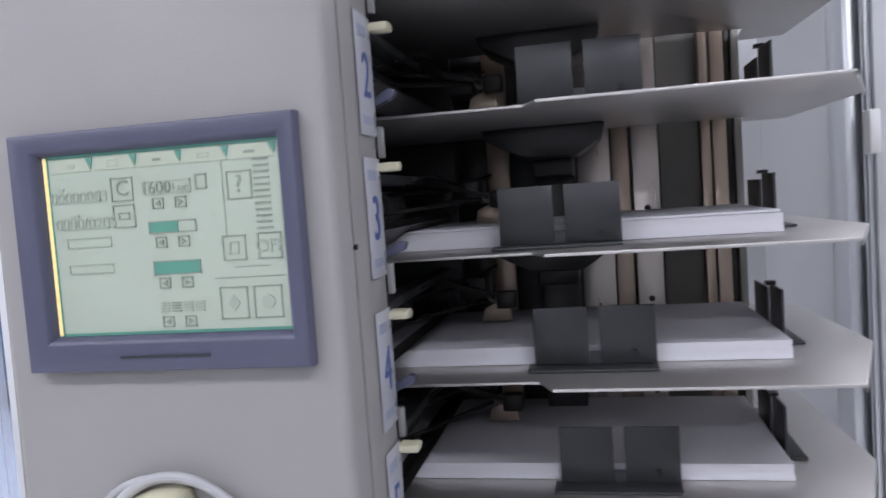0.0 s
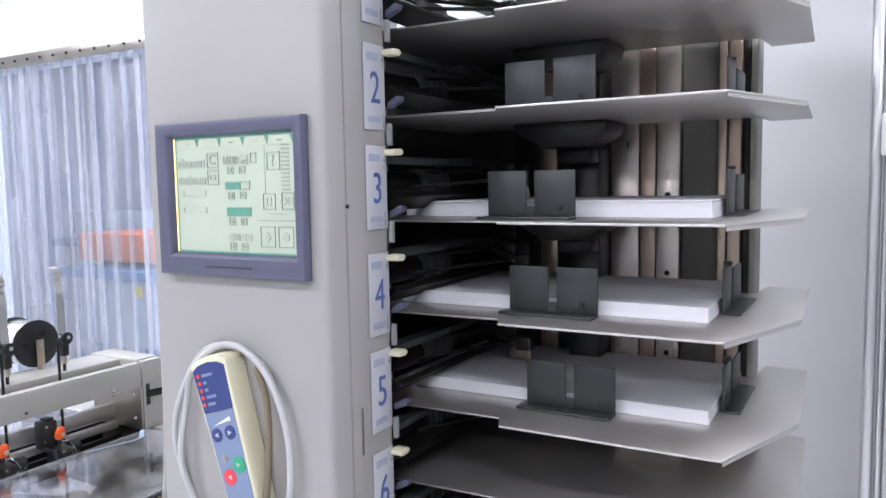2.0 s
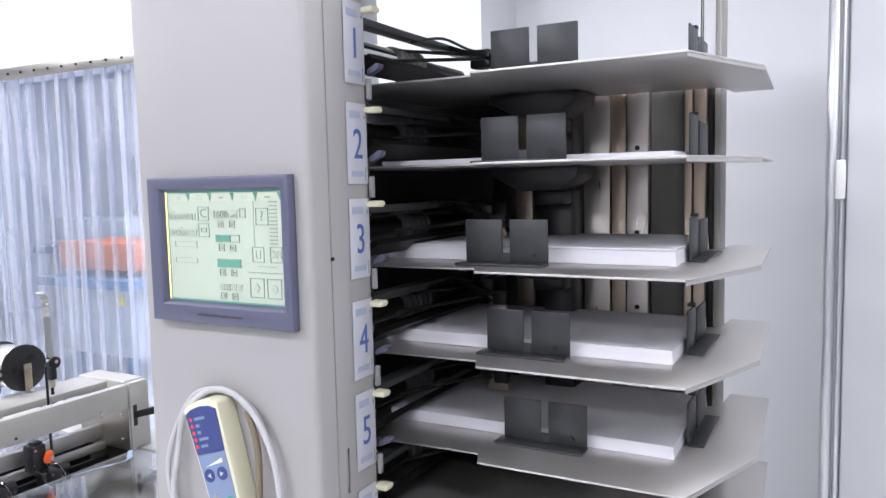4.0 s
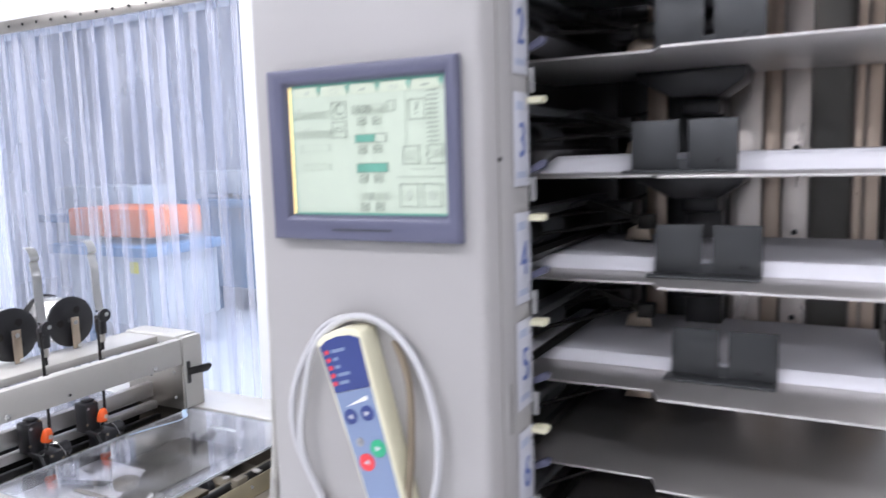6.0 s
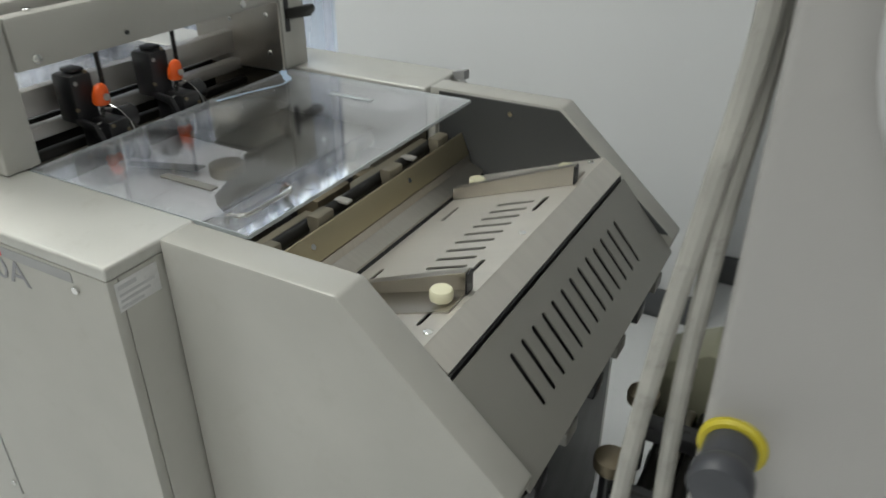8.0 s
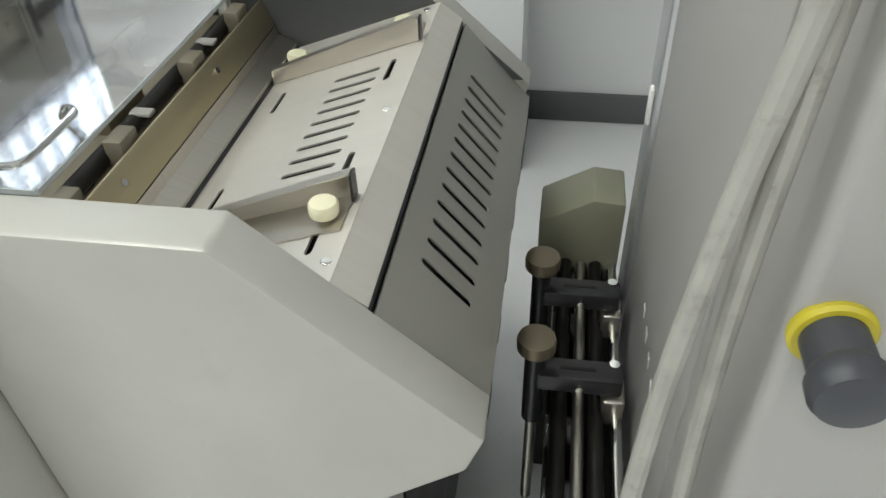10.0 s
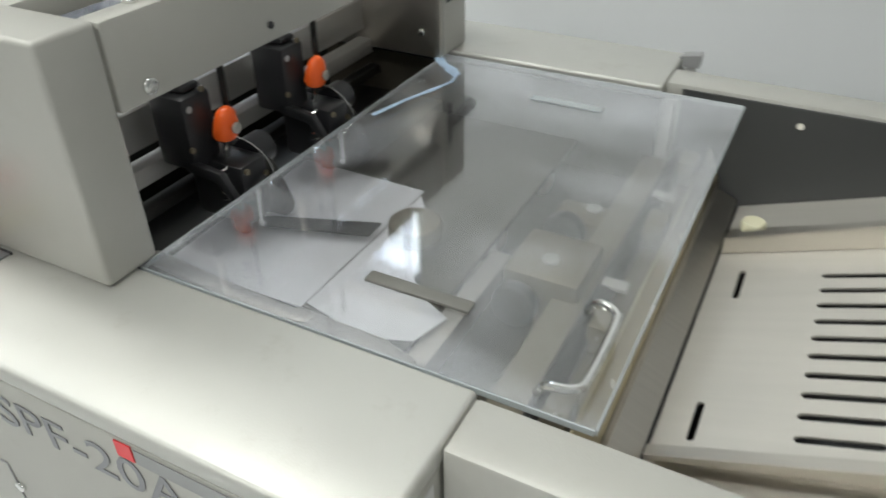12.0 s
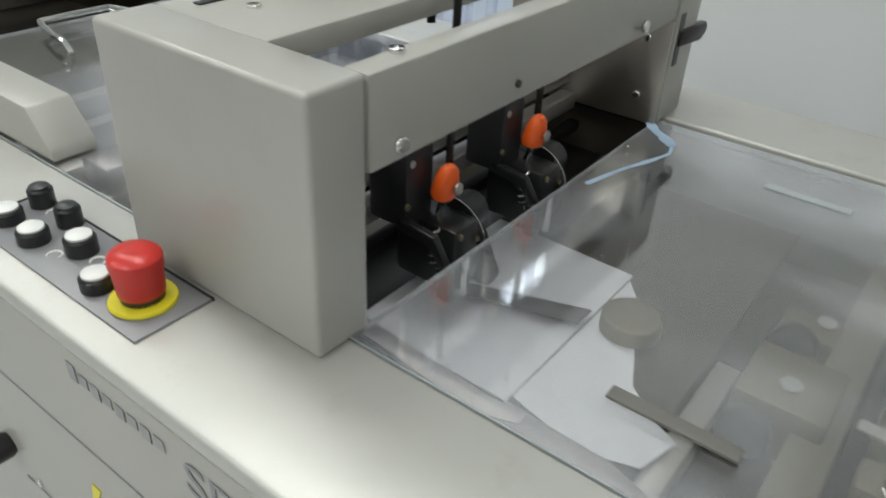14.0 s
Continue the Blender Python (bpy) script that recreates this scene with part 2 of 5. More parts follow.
def box(*a, bevel=0.0, seg=2):
    bm = bmesh.new()
    ring_box(bm, *a, bevel, seg)
    return bm


def boxes(rows, bevel=0.0):
    bm = bmesh.new()
    for r in rows:
        ring_box(bm, *r, bevel)
    return bm


def add_prism(bm, pts, axis, lo, hi, bevel=0.0):
    """Extrudes the outline pts (two coordinates, in the order of the axes left) along axis from lo to hi."""
    def at(p, v):
        return {"x": (v, p[0], p[1]), "y": (p[0], v, p[1]), "z": (p[0], p[1], v)}[axis]
    a = [bm.verts.new(at(p, lo)) for p in pts]
    b = [bm.verts.new(at(p, hi)) for p in pts]
    faces = [bm.faces.new(a), bm.faces.new(b[::-1])]
    for i in range(len(pts)):
        j = (i + 1) % len(pts)
        faces.append(bm.faces.new((a[i], b[i], b[j], a[j])))
    bmesh.ops.recalc_face_normals(bm, faces=faces)
    if bevel:
        bmesh.ops.bevel(bm, geom=list({e for f in faces for e in f.edges}), offset=bevel, segments=2, affect="EDGES", profile=0.5)


def prism(pts, axis, lo, hi, bevel=0.0):
    bm = bmesh.new()
    add_prism(bm, pts, axis, lo, hi, bevel)
    return bm


def add_cyl(bm, p, q, r, r2=None, seg=24, bevel=0.0):
    p, q = Vector(p), Vector(q)
    d = q - p
    m = Matrix.Translation((p + q) / 2) @ d.to_track_quat("Z", "Y").to_matrix().to_4x4()
    geo = bmesh.ops.create_cone(bm, cap_ends=True, segments=seg, radius1=r, radius2=r if r2 is None else r2, depth=d.length, matrix=m)["verts"]
    if bevel:
        rim = [e for e in {e for v in geo for e in v.link_edges} if any(len(f.verts) > 4 for f in e.link_faces)]
        bmesh.ops.bevel(bm, geom=rim, offset=bevel, segments=3, affect="EDGES", profile=0.5)


def cyl(p, q, r, r2=None, seg=24, bevel=0.0):
    bm = bmesh.new()
    add_cyl(bm, p, q, r, r2, seg, bevel)
    return bm


def smooth_path(pts, n=8):
    """Points along a Catmull-Rom curve through pts."""
    pts = [Vector(p) for p in pts]
    out = []
    for i in range(len(pts) - 1):
        a, b, c, d = pts[max(i - 1, 0)], pts[i], pts[i + 1], pts[min(i + 2, len(pts) - 1)]
        for k in range(n):
            t = k / n
            out.append(0.5 * ((2 * b) + (c - a) * t + (2 * a - 5 * b + 4 * c - d) * t * t + (3 * b - a - 3 * c + d) * t ** 3))
    return out + [pts[-1]]


def add_tube(bm, path, r, seg=10):
    path = [Vector(p) for p in path]
    rings, up = [], Vector((0.31, 0.17, 0.93)).normalized()
    for i, p in enumerate(path):
        d = (path[min(i + 1, len(path) - 1)] - path[max(i - 1, 0)]).normalized()
        u = (up - d * up.dot(d)).normalized()
        up = u
        v = d.cross(u)
        rings.append([bm.verts.new(p + (u * math.cos(2 * math.pi * k / seg) + v * math.sin(2 * math.pi * k / seg)) * r) for k in range(seg)])
    for a, b in zip(rings, rings[1:]):
        for k in range(seg):
            bm.faces.new((a[k], a[(k + 1) % seg], b[(k + 1) % seg], b[k]))
    bm.faces.new(rings[0][::-1])
    bm.faces.new(rings[-1])


def tube(path, r, seg=10):
    bm = bmesh.new()
    add_tube(bm, path, r, seg)
    return bm


def lathe(profile, seg=28, m=Matrix.Identity(4)):
    """Turns the outline (radius, height) round z, then moves it by m."""
    bm = bmesh.new()
    rings = [[bm.verts.new(m @ Vector((r * math.cos(2 * math.pi * k / seg), r * math.sin(2 * math.pi * k / seg), z))) for k in range(seg)] for r, z in profile]
    for a, b in zip(rings, rings[1:]):
        for k in range(seg):
            bm.faces.new((a[k], a[(k + 1) % seg], b[(k + 1) % seg], b[k]))
    bm.faces.new(rings[0][::-1])
    bm.faces.new(rings[-1])
    return bm


def mesh_of(name, bm, material):
    me = bpy.data.meshes.new(name)
    bmesh.ops.recalc_face_normals(bm, faces=bm.faces)
    bm.to_mesh(me)
    bm.free()
    me.materials.append(material)
    for poly in me.polygons:
        poly.use_smooth = True
    me.set_sharp_from_angle(angle=radians(35))
    return me


def base_of(ob):
    p = Vector(ob.location)
    while ob.parent:
        ob = ob.parent
        p += Vector(ob.location)
    return p


def thing(name, at, label, category, group="", kind=""):
    ob = new(name)
    ob.location = at
    ob.empty_display_size = 0.05
    return tagged(ob, label, category, group, kind)


def part(name, bm, material, parent, label=""):
    bmesh.ops.translate(bm, vec=-base_of(parent), verts=bm.verts)
    ob = new(name, mesh_of(name, bm, material))
    ob.parent = parent
    return tagged(ob, label)


def solid(name, bm, material, at, label, category, group="", kind=""):
    bmesh.ops.translate(bm, vec=-Vector(at), verts=bm.verts)
    ob = new(name, mesh_of(name, bm, material))
    ob.location = at
    return tagged(ob, label, category, group, kind)


def structure(name, bm, material, label, category):
    return tagged(new(name, mesh_of(name, bm, material)), label, category, "", "structure")


def text_bm(body, size, m, depth=0.0006, width=1.0):
    """Letters of the built-in font as a mesh, lying in the xy plane of m."""
    cu = bpy.data.curves.new("letters", "FONT")
    cu.body, cu.size, cu.extrude, cu.align_x, cu.align_y = body, size, depth / 2, "CENTER", "CENTER"
    cu.resolution_u = 3
    ob = new("letters", cu)
    bpy.context.view_layer.update()
    me = bpy.data.meshes.new_from_object(ob.evaluated_get(bpy.context.evaluated_depsgraph_get()))
    bm = bmesh.new()
    bm.from_mesh(me)
    bpy.data.objects.remove(ob)
    bpy.data.meshes.remove(me)
    bpy.data.curves.remove(cu)
    bmesh.ops.transform(bm, matrix=m @ Matrix.Diagonal((width, 1, 1, 1)), verts=bm.verts)
    return bm


FRONT = pose(0, 0, 0, 90, 0, 0)   # letters that face the -y side
RIGHTWARD = pose(0, 0, 0, 90, 0, 90)  # letters that face the +x side

# ---- room ----
WALL_Y, BACK_Y = 2.257, 2.545
OPEN_L, OPEN_R, OPEN_T = -3.53, -1.705, 2.135
CORNER = -0.498
XL, XR, YF = -6.4, 4.6, -6.0
structure("floor", box(-9.2, XR + 0.12, YF - 0.12, 7.1, -0.12, 0.0), FLOOR, "pale grey epoxy floor with faint scuffs", "floor")
structure("ceiling", box(XL, XR, YF, BACK_Y, ROOM_TOP, ROOM_TOP + 0.1), CEIL, "plain white ceiling", "ceiling")
structure("wall_north_a", box(OPEN_R, CORNER, WALL_Y, BACK_Y + 0.12, 0, ROOM_TOP), WALL, "white painted partition wall", "wall")
structure("wall_north_b", box(CORNER, XR, BACK_Y, BACK_Y + 0.12, 0, ROOM_TOP), WALL, "white painted wall set back behind the machines", "wall")
structure("wall_north_c", box(XL, OPEN_L, WALL_Y, WALL_Y + 0.16, 0, ROOM_TOP), WALL, "white painted wall beside the strip curtain", "wall")
structure("wall_north_d", box(OPEN_L, OPEN_R, WALL_Y, WALL_Y + 0.16, OPEN_T, ROOM_TOP), WALL, "white painted wall above the strip curtain", "wall")
# unseen walls added to close the room; distance and grey set the bounce
structure("wall_west", box(XL - 0.12, XL, YF, 2.519, 0, ROOM_TOP), WALLGREY, "plain light grey wall added out of view", "wall")
structure("wall_east", box(XR, XR + 0.12, YF, BACK_Y + 0.12, 0, ROOM_TOP), WALLGREY, "plain light grey wall added out of view", "wall")
structure("wall_south", box(XL, XR, YF - 0.12, YF, 0, ROOM_TOP), WALLGREY, "plain light grey wall added out of view", "wall")
structure("baseboard", boxes([(CORNER + 0.001, XR, BACK_Y - 0.014, BACK_Y - 0.001, 0.001, 0.095),
                              (OPEN_R + 0.01, CORNER + 0.014, WALL_Y - 0.014, WALL_Y - 0.001, 0.001, 0.095),
                              (CORNER + 0.001, CORNER + 0.014, WALL_Y - 0.0005, BACK_Y - 0.0145, 0.001, 0.095)], 0.002),
          BASE, "dark grey vinyl baseboard along the wall", "baseboard")
for px, py in PANELS:
    lamp = thing("ceiling_light", (px, py, ROOM_TOP), "long white fluorescent ceiling light, assumed out of view", "ceiling light", "ceiling lights")
    part("housing", box(px - 0.62, px + 0.62, py - 0.17, py + 0.17, ROOM_TOP - 0.028, ROOM_TOP, bevel=0.004), WHITE, lamp)
    part("diffuser", box(px - 0.59, px + 0.59, py - 0.145, py + 0.145, ROOM_TOP - 0.034, ROOM_TOP - 0.0285, bevel=0.002), LAMPGLOW, lamp)

# ---- strip curtain in the opening ----
rail = thing("strip_curtain", (-2.6, WALL_Y, 0), "clear ribbed plastic strip curtain hung in a doorway", "curtain")
part("rail", boxes([(OPEN_L, OPEN_R, WALL_Y - 0.012, WALL_Y - 0.001, OPEN_T - 0.012, OPEN_T + 0.045)], 0.002), STEEL, rail, "perforated galvanised hanging rail")
for k in range(19):
    rx = OPEN_L + 0.05 + 0.1 * k
    part("rivet", cyl((rx, WALL_Y - 0.013, OPEN_T + 0.016), (rx, WALL_Y - 0.018, OPEN_T + 0.016), 0.006, seg=10), DARKSTEEL, rail)


def strip_mesh(w, thick_y, y, z0, z1, x, bow):
    bm = bmesh.new()
    n, cols = 6, []
    for i in range(n + 1):
        u = i / n - 0.5
        cols.append([bm.verts.new((x + u * w, y - bow * math.cos(u * math.pi), z)) for z in (z0, z1)])
    for a, b in zip(cols, cols[1:]):
        bm.faces.new((a[0], b[0], b[1], a[1]))
    return bm


x, i = OPEN_L + 0.05, 0
while x < OPEN_R - 0.03:
    w = random.uniform(0.115, 0.15)
    part("strip", strip_mesh(w, 0, WALL_Y + 0.05 + 0.014 * (i % 2), 0.03, OPEN_T, x, random.uniform(0.006, 0.018)), PVC, rail)
    part("overlap", strip_mesh(random.uniform(0.018, 0.05), 0, WALL_Y + 0.032, 0.03, OPEN_T, min(x + w * 0.45, OPEN_R - 0.03), random.uniform(0.003, 0.01)), PVCLAP, rail, "milky overlap of two strips")
    x += random.uniform(0.08, 0.118)
    i += 1

# hall behind the curtain
structure("wall_hall_back", box(-9.2, 0.3, 7.0, 7.1, 0, 3.6), HALLWALL, "pale blue-white far hall wall", "wall")
structure("wall_hall_west", box(-9.3, -9.2, 2.52, 7.1, 0, 3.6), HALLWALL, "pale far hall wall", "wall")
structure("wall_hall_south", box(-9.2, XL - 0.121, 2.40, 2.519, 0, 3.6), HALLWALL, "pale hall wall", "wall")
structure("wall_hall_top", box(XL - 0.12, 0.3, 2.67, 2.70, ROOM_TOP, 3.6), HALLWALL, "pale hall wall above the opening", "wall")
structure("wall_hall_east", box(0.2, 0.3, 2.701, 7.0, 0, 3.6), HALLWALL, "pale far hall wall", "wall")
structure("ceiling_hall", box(-9.2, 0.3, 2.52, 7.1, 3.6, 3.7), CEIL, "white hall ceiling", "ceiling")


def hall_machine(x, y, w, top, body, hood, label):
    m = thing("production_machine", (x, y, 0), label, "machine", "machines in the hall")
    part("body", box(x, x + w, y, y + 0.7, 0.25, top - 0.36, bevel=0.01), body, m)
    part("table", box(x - 0.1, x + w + 0.1, y - 0.12, y + 0.7, top - 0.355, top - 0.28, bevel=0.005), HALLBLUE, m)
    part("hood", box(x - 0.05, x + w * 0.95, y + 0.05, y + 0.6, top - 0.23, top, bevel=0.02), hood, m)
    for a in (x + 0.1, x + w - 0.2):
        part("post", box(a, a + 0.06, y + 0.3, y + 0.36, top - 0.279, top - 0.231), HALLGREY, m)
        part("leg", box(a, a + 0.07, y + 0.05, y + 0.12, 0, 0.249), HALLBLUE, m)
    part("label_plate", box(x + w * 0.76, x + w * 0.86, y - 0.006, y - 0.0005, top - 0.5, top - 0.41), YELLOW, m)
    return m


hall_machine(-5.3, 4.0, 0.95, 1.165, HALLGREY, HALLORANGE, "grey and blue production machine with an orange hood")
hall_machine(-6.9, 5.0, 1.2, 1.30, HALLGREY, HALLGREY, "grey production machine standing in the hall")
hall_machine(-5.5, 5.6, 2.3, 1.42, HALLBLUE, HALLGREY, "long blue production machine with a grey hood")

# ---- collating tower ----
SHELF_Z = [1.727, 1.616, 1.481, 1.360, 1.235, 1.130, 1.015, 0.895]
LEVER_Z = [1.812, 1.687, 1.567, 1.437, 1.317, 1.190, 1.067, 0.942]
tower = thing("collating_tower", (0.04, 1.0, 0), "tall grey collating machine with metal paper shelves", "collator")
# front column: folded sheet with rounded corners
part("column", box(-0.287, 0.0, 0.725, 0.85, 0.06, 2.04, bevel=0.008, seg=3), COLUMN, tower, "warm grey enamelled front column")
part("side_panel", box(-0.287, -0.266, 0.851, 1.225, 0.06, 2.04, bevel=0.003), COLUMN, tower)
part("side_post", box(-0.294, -0.265, 1.226, 1.29, 0.06, 2.04, bevel=0.004), ALU, tower, "grey metal corner post")
part("seam_strip", box(0.0005, 0.0016, 0.7605, 0.7622, 0.1, 2.0), RUBBER, tower)
part("plinth", box(-0.27, 0.36, 0.76, 1.29, 0.0, 0.059), BASE, tower)
part("lower_body", box(0.001, 0.36, 0.90, 1.24, 0.06, 0.72, bevel=0.006), COLUMN, tower)
part("screw", cyl((0.0005, 0.762, 1.503), (0.003, 0.762, 1.503), 0.0024, seg=10), DARKSTEEL, tower)
part("latch_slot", box(0.0005, 0.003, 0.7775, 0.7805, 1.205, 1.262), CHROME, tower)
# back plates
for x0, x1, y, m in ((-0.265, -0.005, 1.245, BLACK), (-0.004, 0.040, 1.252, BLACK), (0.041, 0.071, 1.242, BACKTAN), (0.0715, 0.109, 1.25, DARKPLATE),
                     (0.1625, 0.206, 1.241, BACKSTEEL), (0.2085, 0.231, 1.246, BACKTAN), (0.2345, 0.2685, 1.239, BACKSTEEL),
                     (0.271, 0.322, 1.25, BARGREY), (0.3235, 0.335, 1.242, BACKTAN), (0.338, 0.355, 1.241, BACKTAN),
                     (0.3565, 0.3655, 1.255, DARKSTEEL)):
    part("back_plate", box(x0, x1, y, y + 0.012, 0.55, 1.765, bevel=0.001), m, tower)
part("back_edge", box(0.3665, 0.3755, 1.25, 1.31, 0.06, 1.98, bevel=0.001), LOUVRE, tower)
part("back_cover", box(-0.265, 0.3662, 1.285, 1.297, 0.06, 1.76), COLUMN, tower)
part("post_rod", cyl((0.345, 1.262, 1.766), (0.345, 1.262, 1.98), 0.003, seg=10), CHROME, tower)
part("top_cover", box(-0.265, 0.3755, 0.851, 1.31, 1.9805, 2.04, bevel=0.004), COLUMN, tower)
part("lift_column", box(0.1095, 0.1605, 1.19, 1.26, 0.55, 1.70, bevel=0.003), BLACK, tower)
for z in SHELF_Z:
    part("hole_plate", cyl((0.2515, 1.2385, z + 0.024), (0.2515, 1.2365, z + 0.024), 0.004, seg=12), BLACK, tower)

STOPS = [(0.132, 0.945), (0.116, 0.945), (0.090, 0.946), (0.117, 0.951), (0.135, 0.964), (0.13, 0.945), (0.13, 0.945), (0.13, 0.945), (0.13, 0.945)]
STACK = [0.010, 0.008, 0.0185, 0.0175, 0.0165, 0.0, 0.0, 0.0, 0.0]
for i, (z, pz) in enumerate(zip(SHELF_Z, LEVER_Z)):
    # shelf with a set-back left front and a cut corner
    out = [(-0.10, 0.893), (0.125, 0.899), (0.138, 0.870), (0.395, 0.870), (0.455, 1.040), (0.444, 1.312), (0.385, 1.318), (0.379, 1.236), (0.30, 1.225), (-0.10, 1.225)]
    shelf = part("shelf", prism(out, "z", z - 0.003, z, 0.0008), SHELF, tower, "satin aluminium paper shelf")
    part("folded_lip", prism([(0.395, 0.8705), (0.4545, 1.040), (0.4535, 1.0405), (0.394, 0.8715)], "z", z - 0.007, z - 0.0032), SHELF, shelf)
    # carrier under the shelf
    part("carrier", prism([(0.055, z - 0.0035), (0.060, z - 0.016), (0.105, z - 0.040), (0.166, z - 0.040), (0.196, z - 0.020), (0.200, z - 0.0035)], "y", 1.10, 1.189, 0.003), BLACK, tower)
    part("carrier_arm", box(0.110, 0.160, 1.145, 1.189, z - 0.062, z - 0.0405, bevel=0.003), BLACK, tower)
    # feed roller at the column side; below the top shelf coloured darker for shade
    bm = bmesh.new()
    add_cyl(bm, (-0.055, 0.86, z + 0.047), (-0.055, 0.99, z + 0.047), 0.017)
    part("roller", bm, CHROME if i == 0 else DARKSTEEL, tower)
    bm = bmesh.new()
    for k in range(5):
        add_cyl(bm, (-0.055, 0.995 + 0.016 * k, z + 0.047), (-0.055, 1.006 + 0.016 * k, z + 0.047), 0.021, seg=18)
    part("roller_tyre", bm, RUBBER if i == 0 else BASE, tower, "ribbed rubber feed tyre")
    part("roller_shaft", cyl((-0.055, 1.07, z + 0.047), (-0.055, 1.22, z + 0.047), 0.012), DARKSTEEL, tower)
    part("feed_bar", box(-0.035, -0.012, 0.86, 1.21, z + 0.072, z + 0.082, bevel=0.002), DARKPLATE, tower)
    part("feed_guide", prism([(-0.03, z + 0.012), (-0.004, z + 0.030), (-0.010, z + 0.036), (-0.035, z + 0.02)], "y", 0.87, 1.2), DARKSTEEL, tower)
    part("sensor_block", box(0.010, 0.045, 1.13, 1.19, z + 0.045, z + 0.075, bevel=0.004), BLACK, tower)
    part("sensor_arm", prism([(-0.02, z + 0.075), (0.06, z + 0.05), (0.06, z + 0.056), (-0.02, z + 0.083)], "y", 1.10, 1.112), DARKSTEEL, tower)
    part("sensor_wheel", cyl((0.058, 1.100, z + 0.052), (0.058, 1.112, z + 0.052), 0.006, seg=16), BARGREY, tower)
    part("sensor_bracket", prism([(0.040, z + 0.022), (0.078, z + 0.022), (0.074, z + 0.042), (0.062, z + 0.046), (0.044, z + 0.038)], "y", 1.113, 1.118, 0.001), WARMSTEEL, tower)
    part("guide_rod", cyl((-0.09, 0.905, z + 0.036), (0.050, 1.09, z + 0.052), 0.0028, seg=8), DARKSTEEL, tower)
    part("guide_rod", cyl((-0.09, 0.935, z + 0.060), (0.030, 1.14, z + 0.066), 0.0028, seg=8), DARKSTEEL, tower)
    part("cable_loom", tube(smooth_path([(-0.02, 1.0, z + 0.07), (0.0, 1.06, z + 0.083), (0.02, 1.13, z + 0.072), (0.05, 1.20, z + 0.082)], 5), 0.0022, 6), BLACK, tower)
    part("sensor_foot", box(0.062, 0.085, 1.09, 1.11, z + 0.04, z + 0.06, bevel=0.002), DARKSTEEL, tower)
    # cream selector lever and blue lock lever
    part("lever", prism([(0.838, pz - 0.004), (0.853, pz - 0.0045), (0.858, pz), (0.853, pz + 0.004), (0.838, pz + 0.003)], "x", 0.0012, 0.019, 0.0015), CREAM, tower, "cream plastic lever")
    part("lock_lever", prism([(-0.002, z + 0.004), (0.016, z + 0.012), (0.018, z + 0.018), (0.012, z + 0.020), (-0.002, z + 0.012)], "y", 0.853, 0.864, 0.001), BEZEL, tower, "blue-grey lock lever")
    part("lever_plate", box(0.0005, 0.006, 0.846, 0.853, pz - 0.112, pz - 0.085, bevel=0.001), GREYPRINT, tower)
    # sticker with its number
    label = part("number_sticker", box(0.0012, 0.0019, 0.800, 0.8435, pz - 0.094, pz + 0.007, bevel=0.0003), STICKER, tower, "pale blue sticker with a bin number")
    part("number", text_bm(str(i + 1), 0.054, pose(0.0024, 0.8225, pz - 0.046) @ RIGHTWARD, width=0.8), INK, label, "blue printed digit")
    part("print_bar", box(0.002, 0.0024, 0.806, 0.829, pz - 0.012, pz - 0.003), STICKERPALE, label)
    part("print_bar", box(0.002, 0.0024, 0.807, 0.833, pz - 0.085, pz - 0.078), STICKERPALE, label)
    part("print_line", box(0.002, 0.0024, 0.8375, 0.8388, pz - 0.09, pz - 0.073), LETTER, label)
    part("print_line", box(0.002, 0.0024, 0.8375, 0.8395, pz - 0.012, pz - 0.008), LETTER, label)
    if i > 4:
        continue
    # adjustable end stop: two upright plates on an angled foot
    x, y = STOPS[i]
    stop = part("end_stop", box(x - 0.006, x + 0.118, y - 0.024, y + 0.004, z + 0.0005, z + 0.0035, bevel=0.0008), DARKPLATE, tower, "dark grey metal end stop")
    for a, b in ((0.0, 0.0535), (0.0645, 0.118)):
        part("stop_plate", box(x + a, x + b, y, y + 0.003, z + 0.0036, z + 0.0605, bevel=0.0008), DARKPLATE, stop)
    part("stop_bridge", box(x + 0.0536, x + 0.0644, y, y + 0.003, z + 0.0036, z + 0.016), DARKPLATE, stop)
    part("stop_knob", cyl((x + 0.098, y - 0.0005, z + 0.014), (x + 0.098, y - 0.004, z + 0.014), 0.003, seg=12), BLACK, stop)
    # side guide: upright angle with a slot, on a foot
    gx, gy = 0.3665, 1.03 + 0.008 * (i % 3)
    guide = part("side_guide", box(gx + 0.001, gx + 0.022, gy, gy + 0.14, z + 0.0005, z + 0.003, bevel=0.0006), DARKPLATE, tower, "black slotted side guide")
    part("guide_plate", box(gx, gx + 0.0025, gy, gy + 0.055, z + 0.0031, z + 0.058, bevel=0.0005), DARKPLATE, guide)
    part("guide_plate", box(gx, gx + 0.0025, gy + 0.068, gy + 0.135, z + 0.0031, z + 0.052, bevel=0.0005), DARKPLATE, guide)
    part("guide_hook", box(gx - 0.006, gx + 0.004, gy + 0.04, gy + 0.05, z + 0.0581, z + 0.062), BLACK, guide)

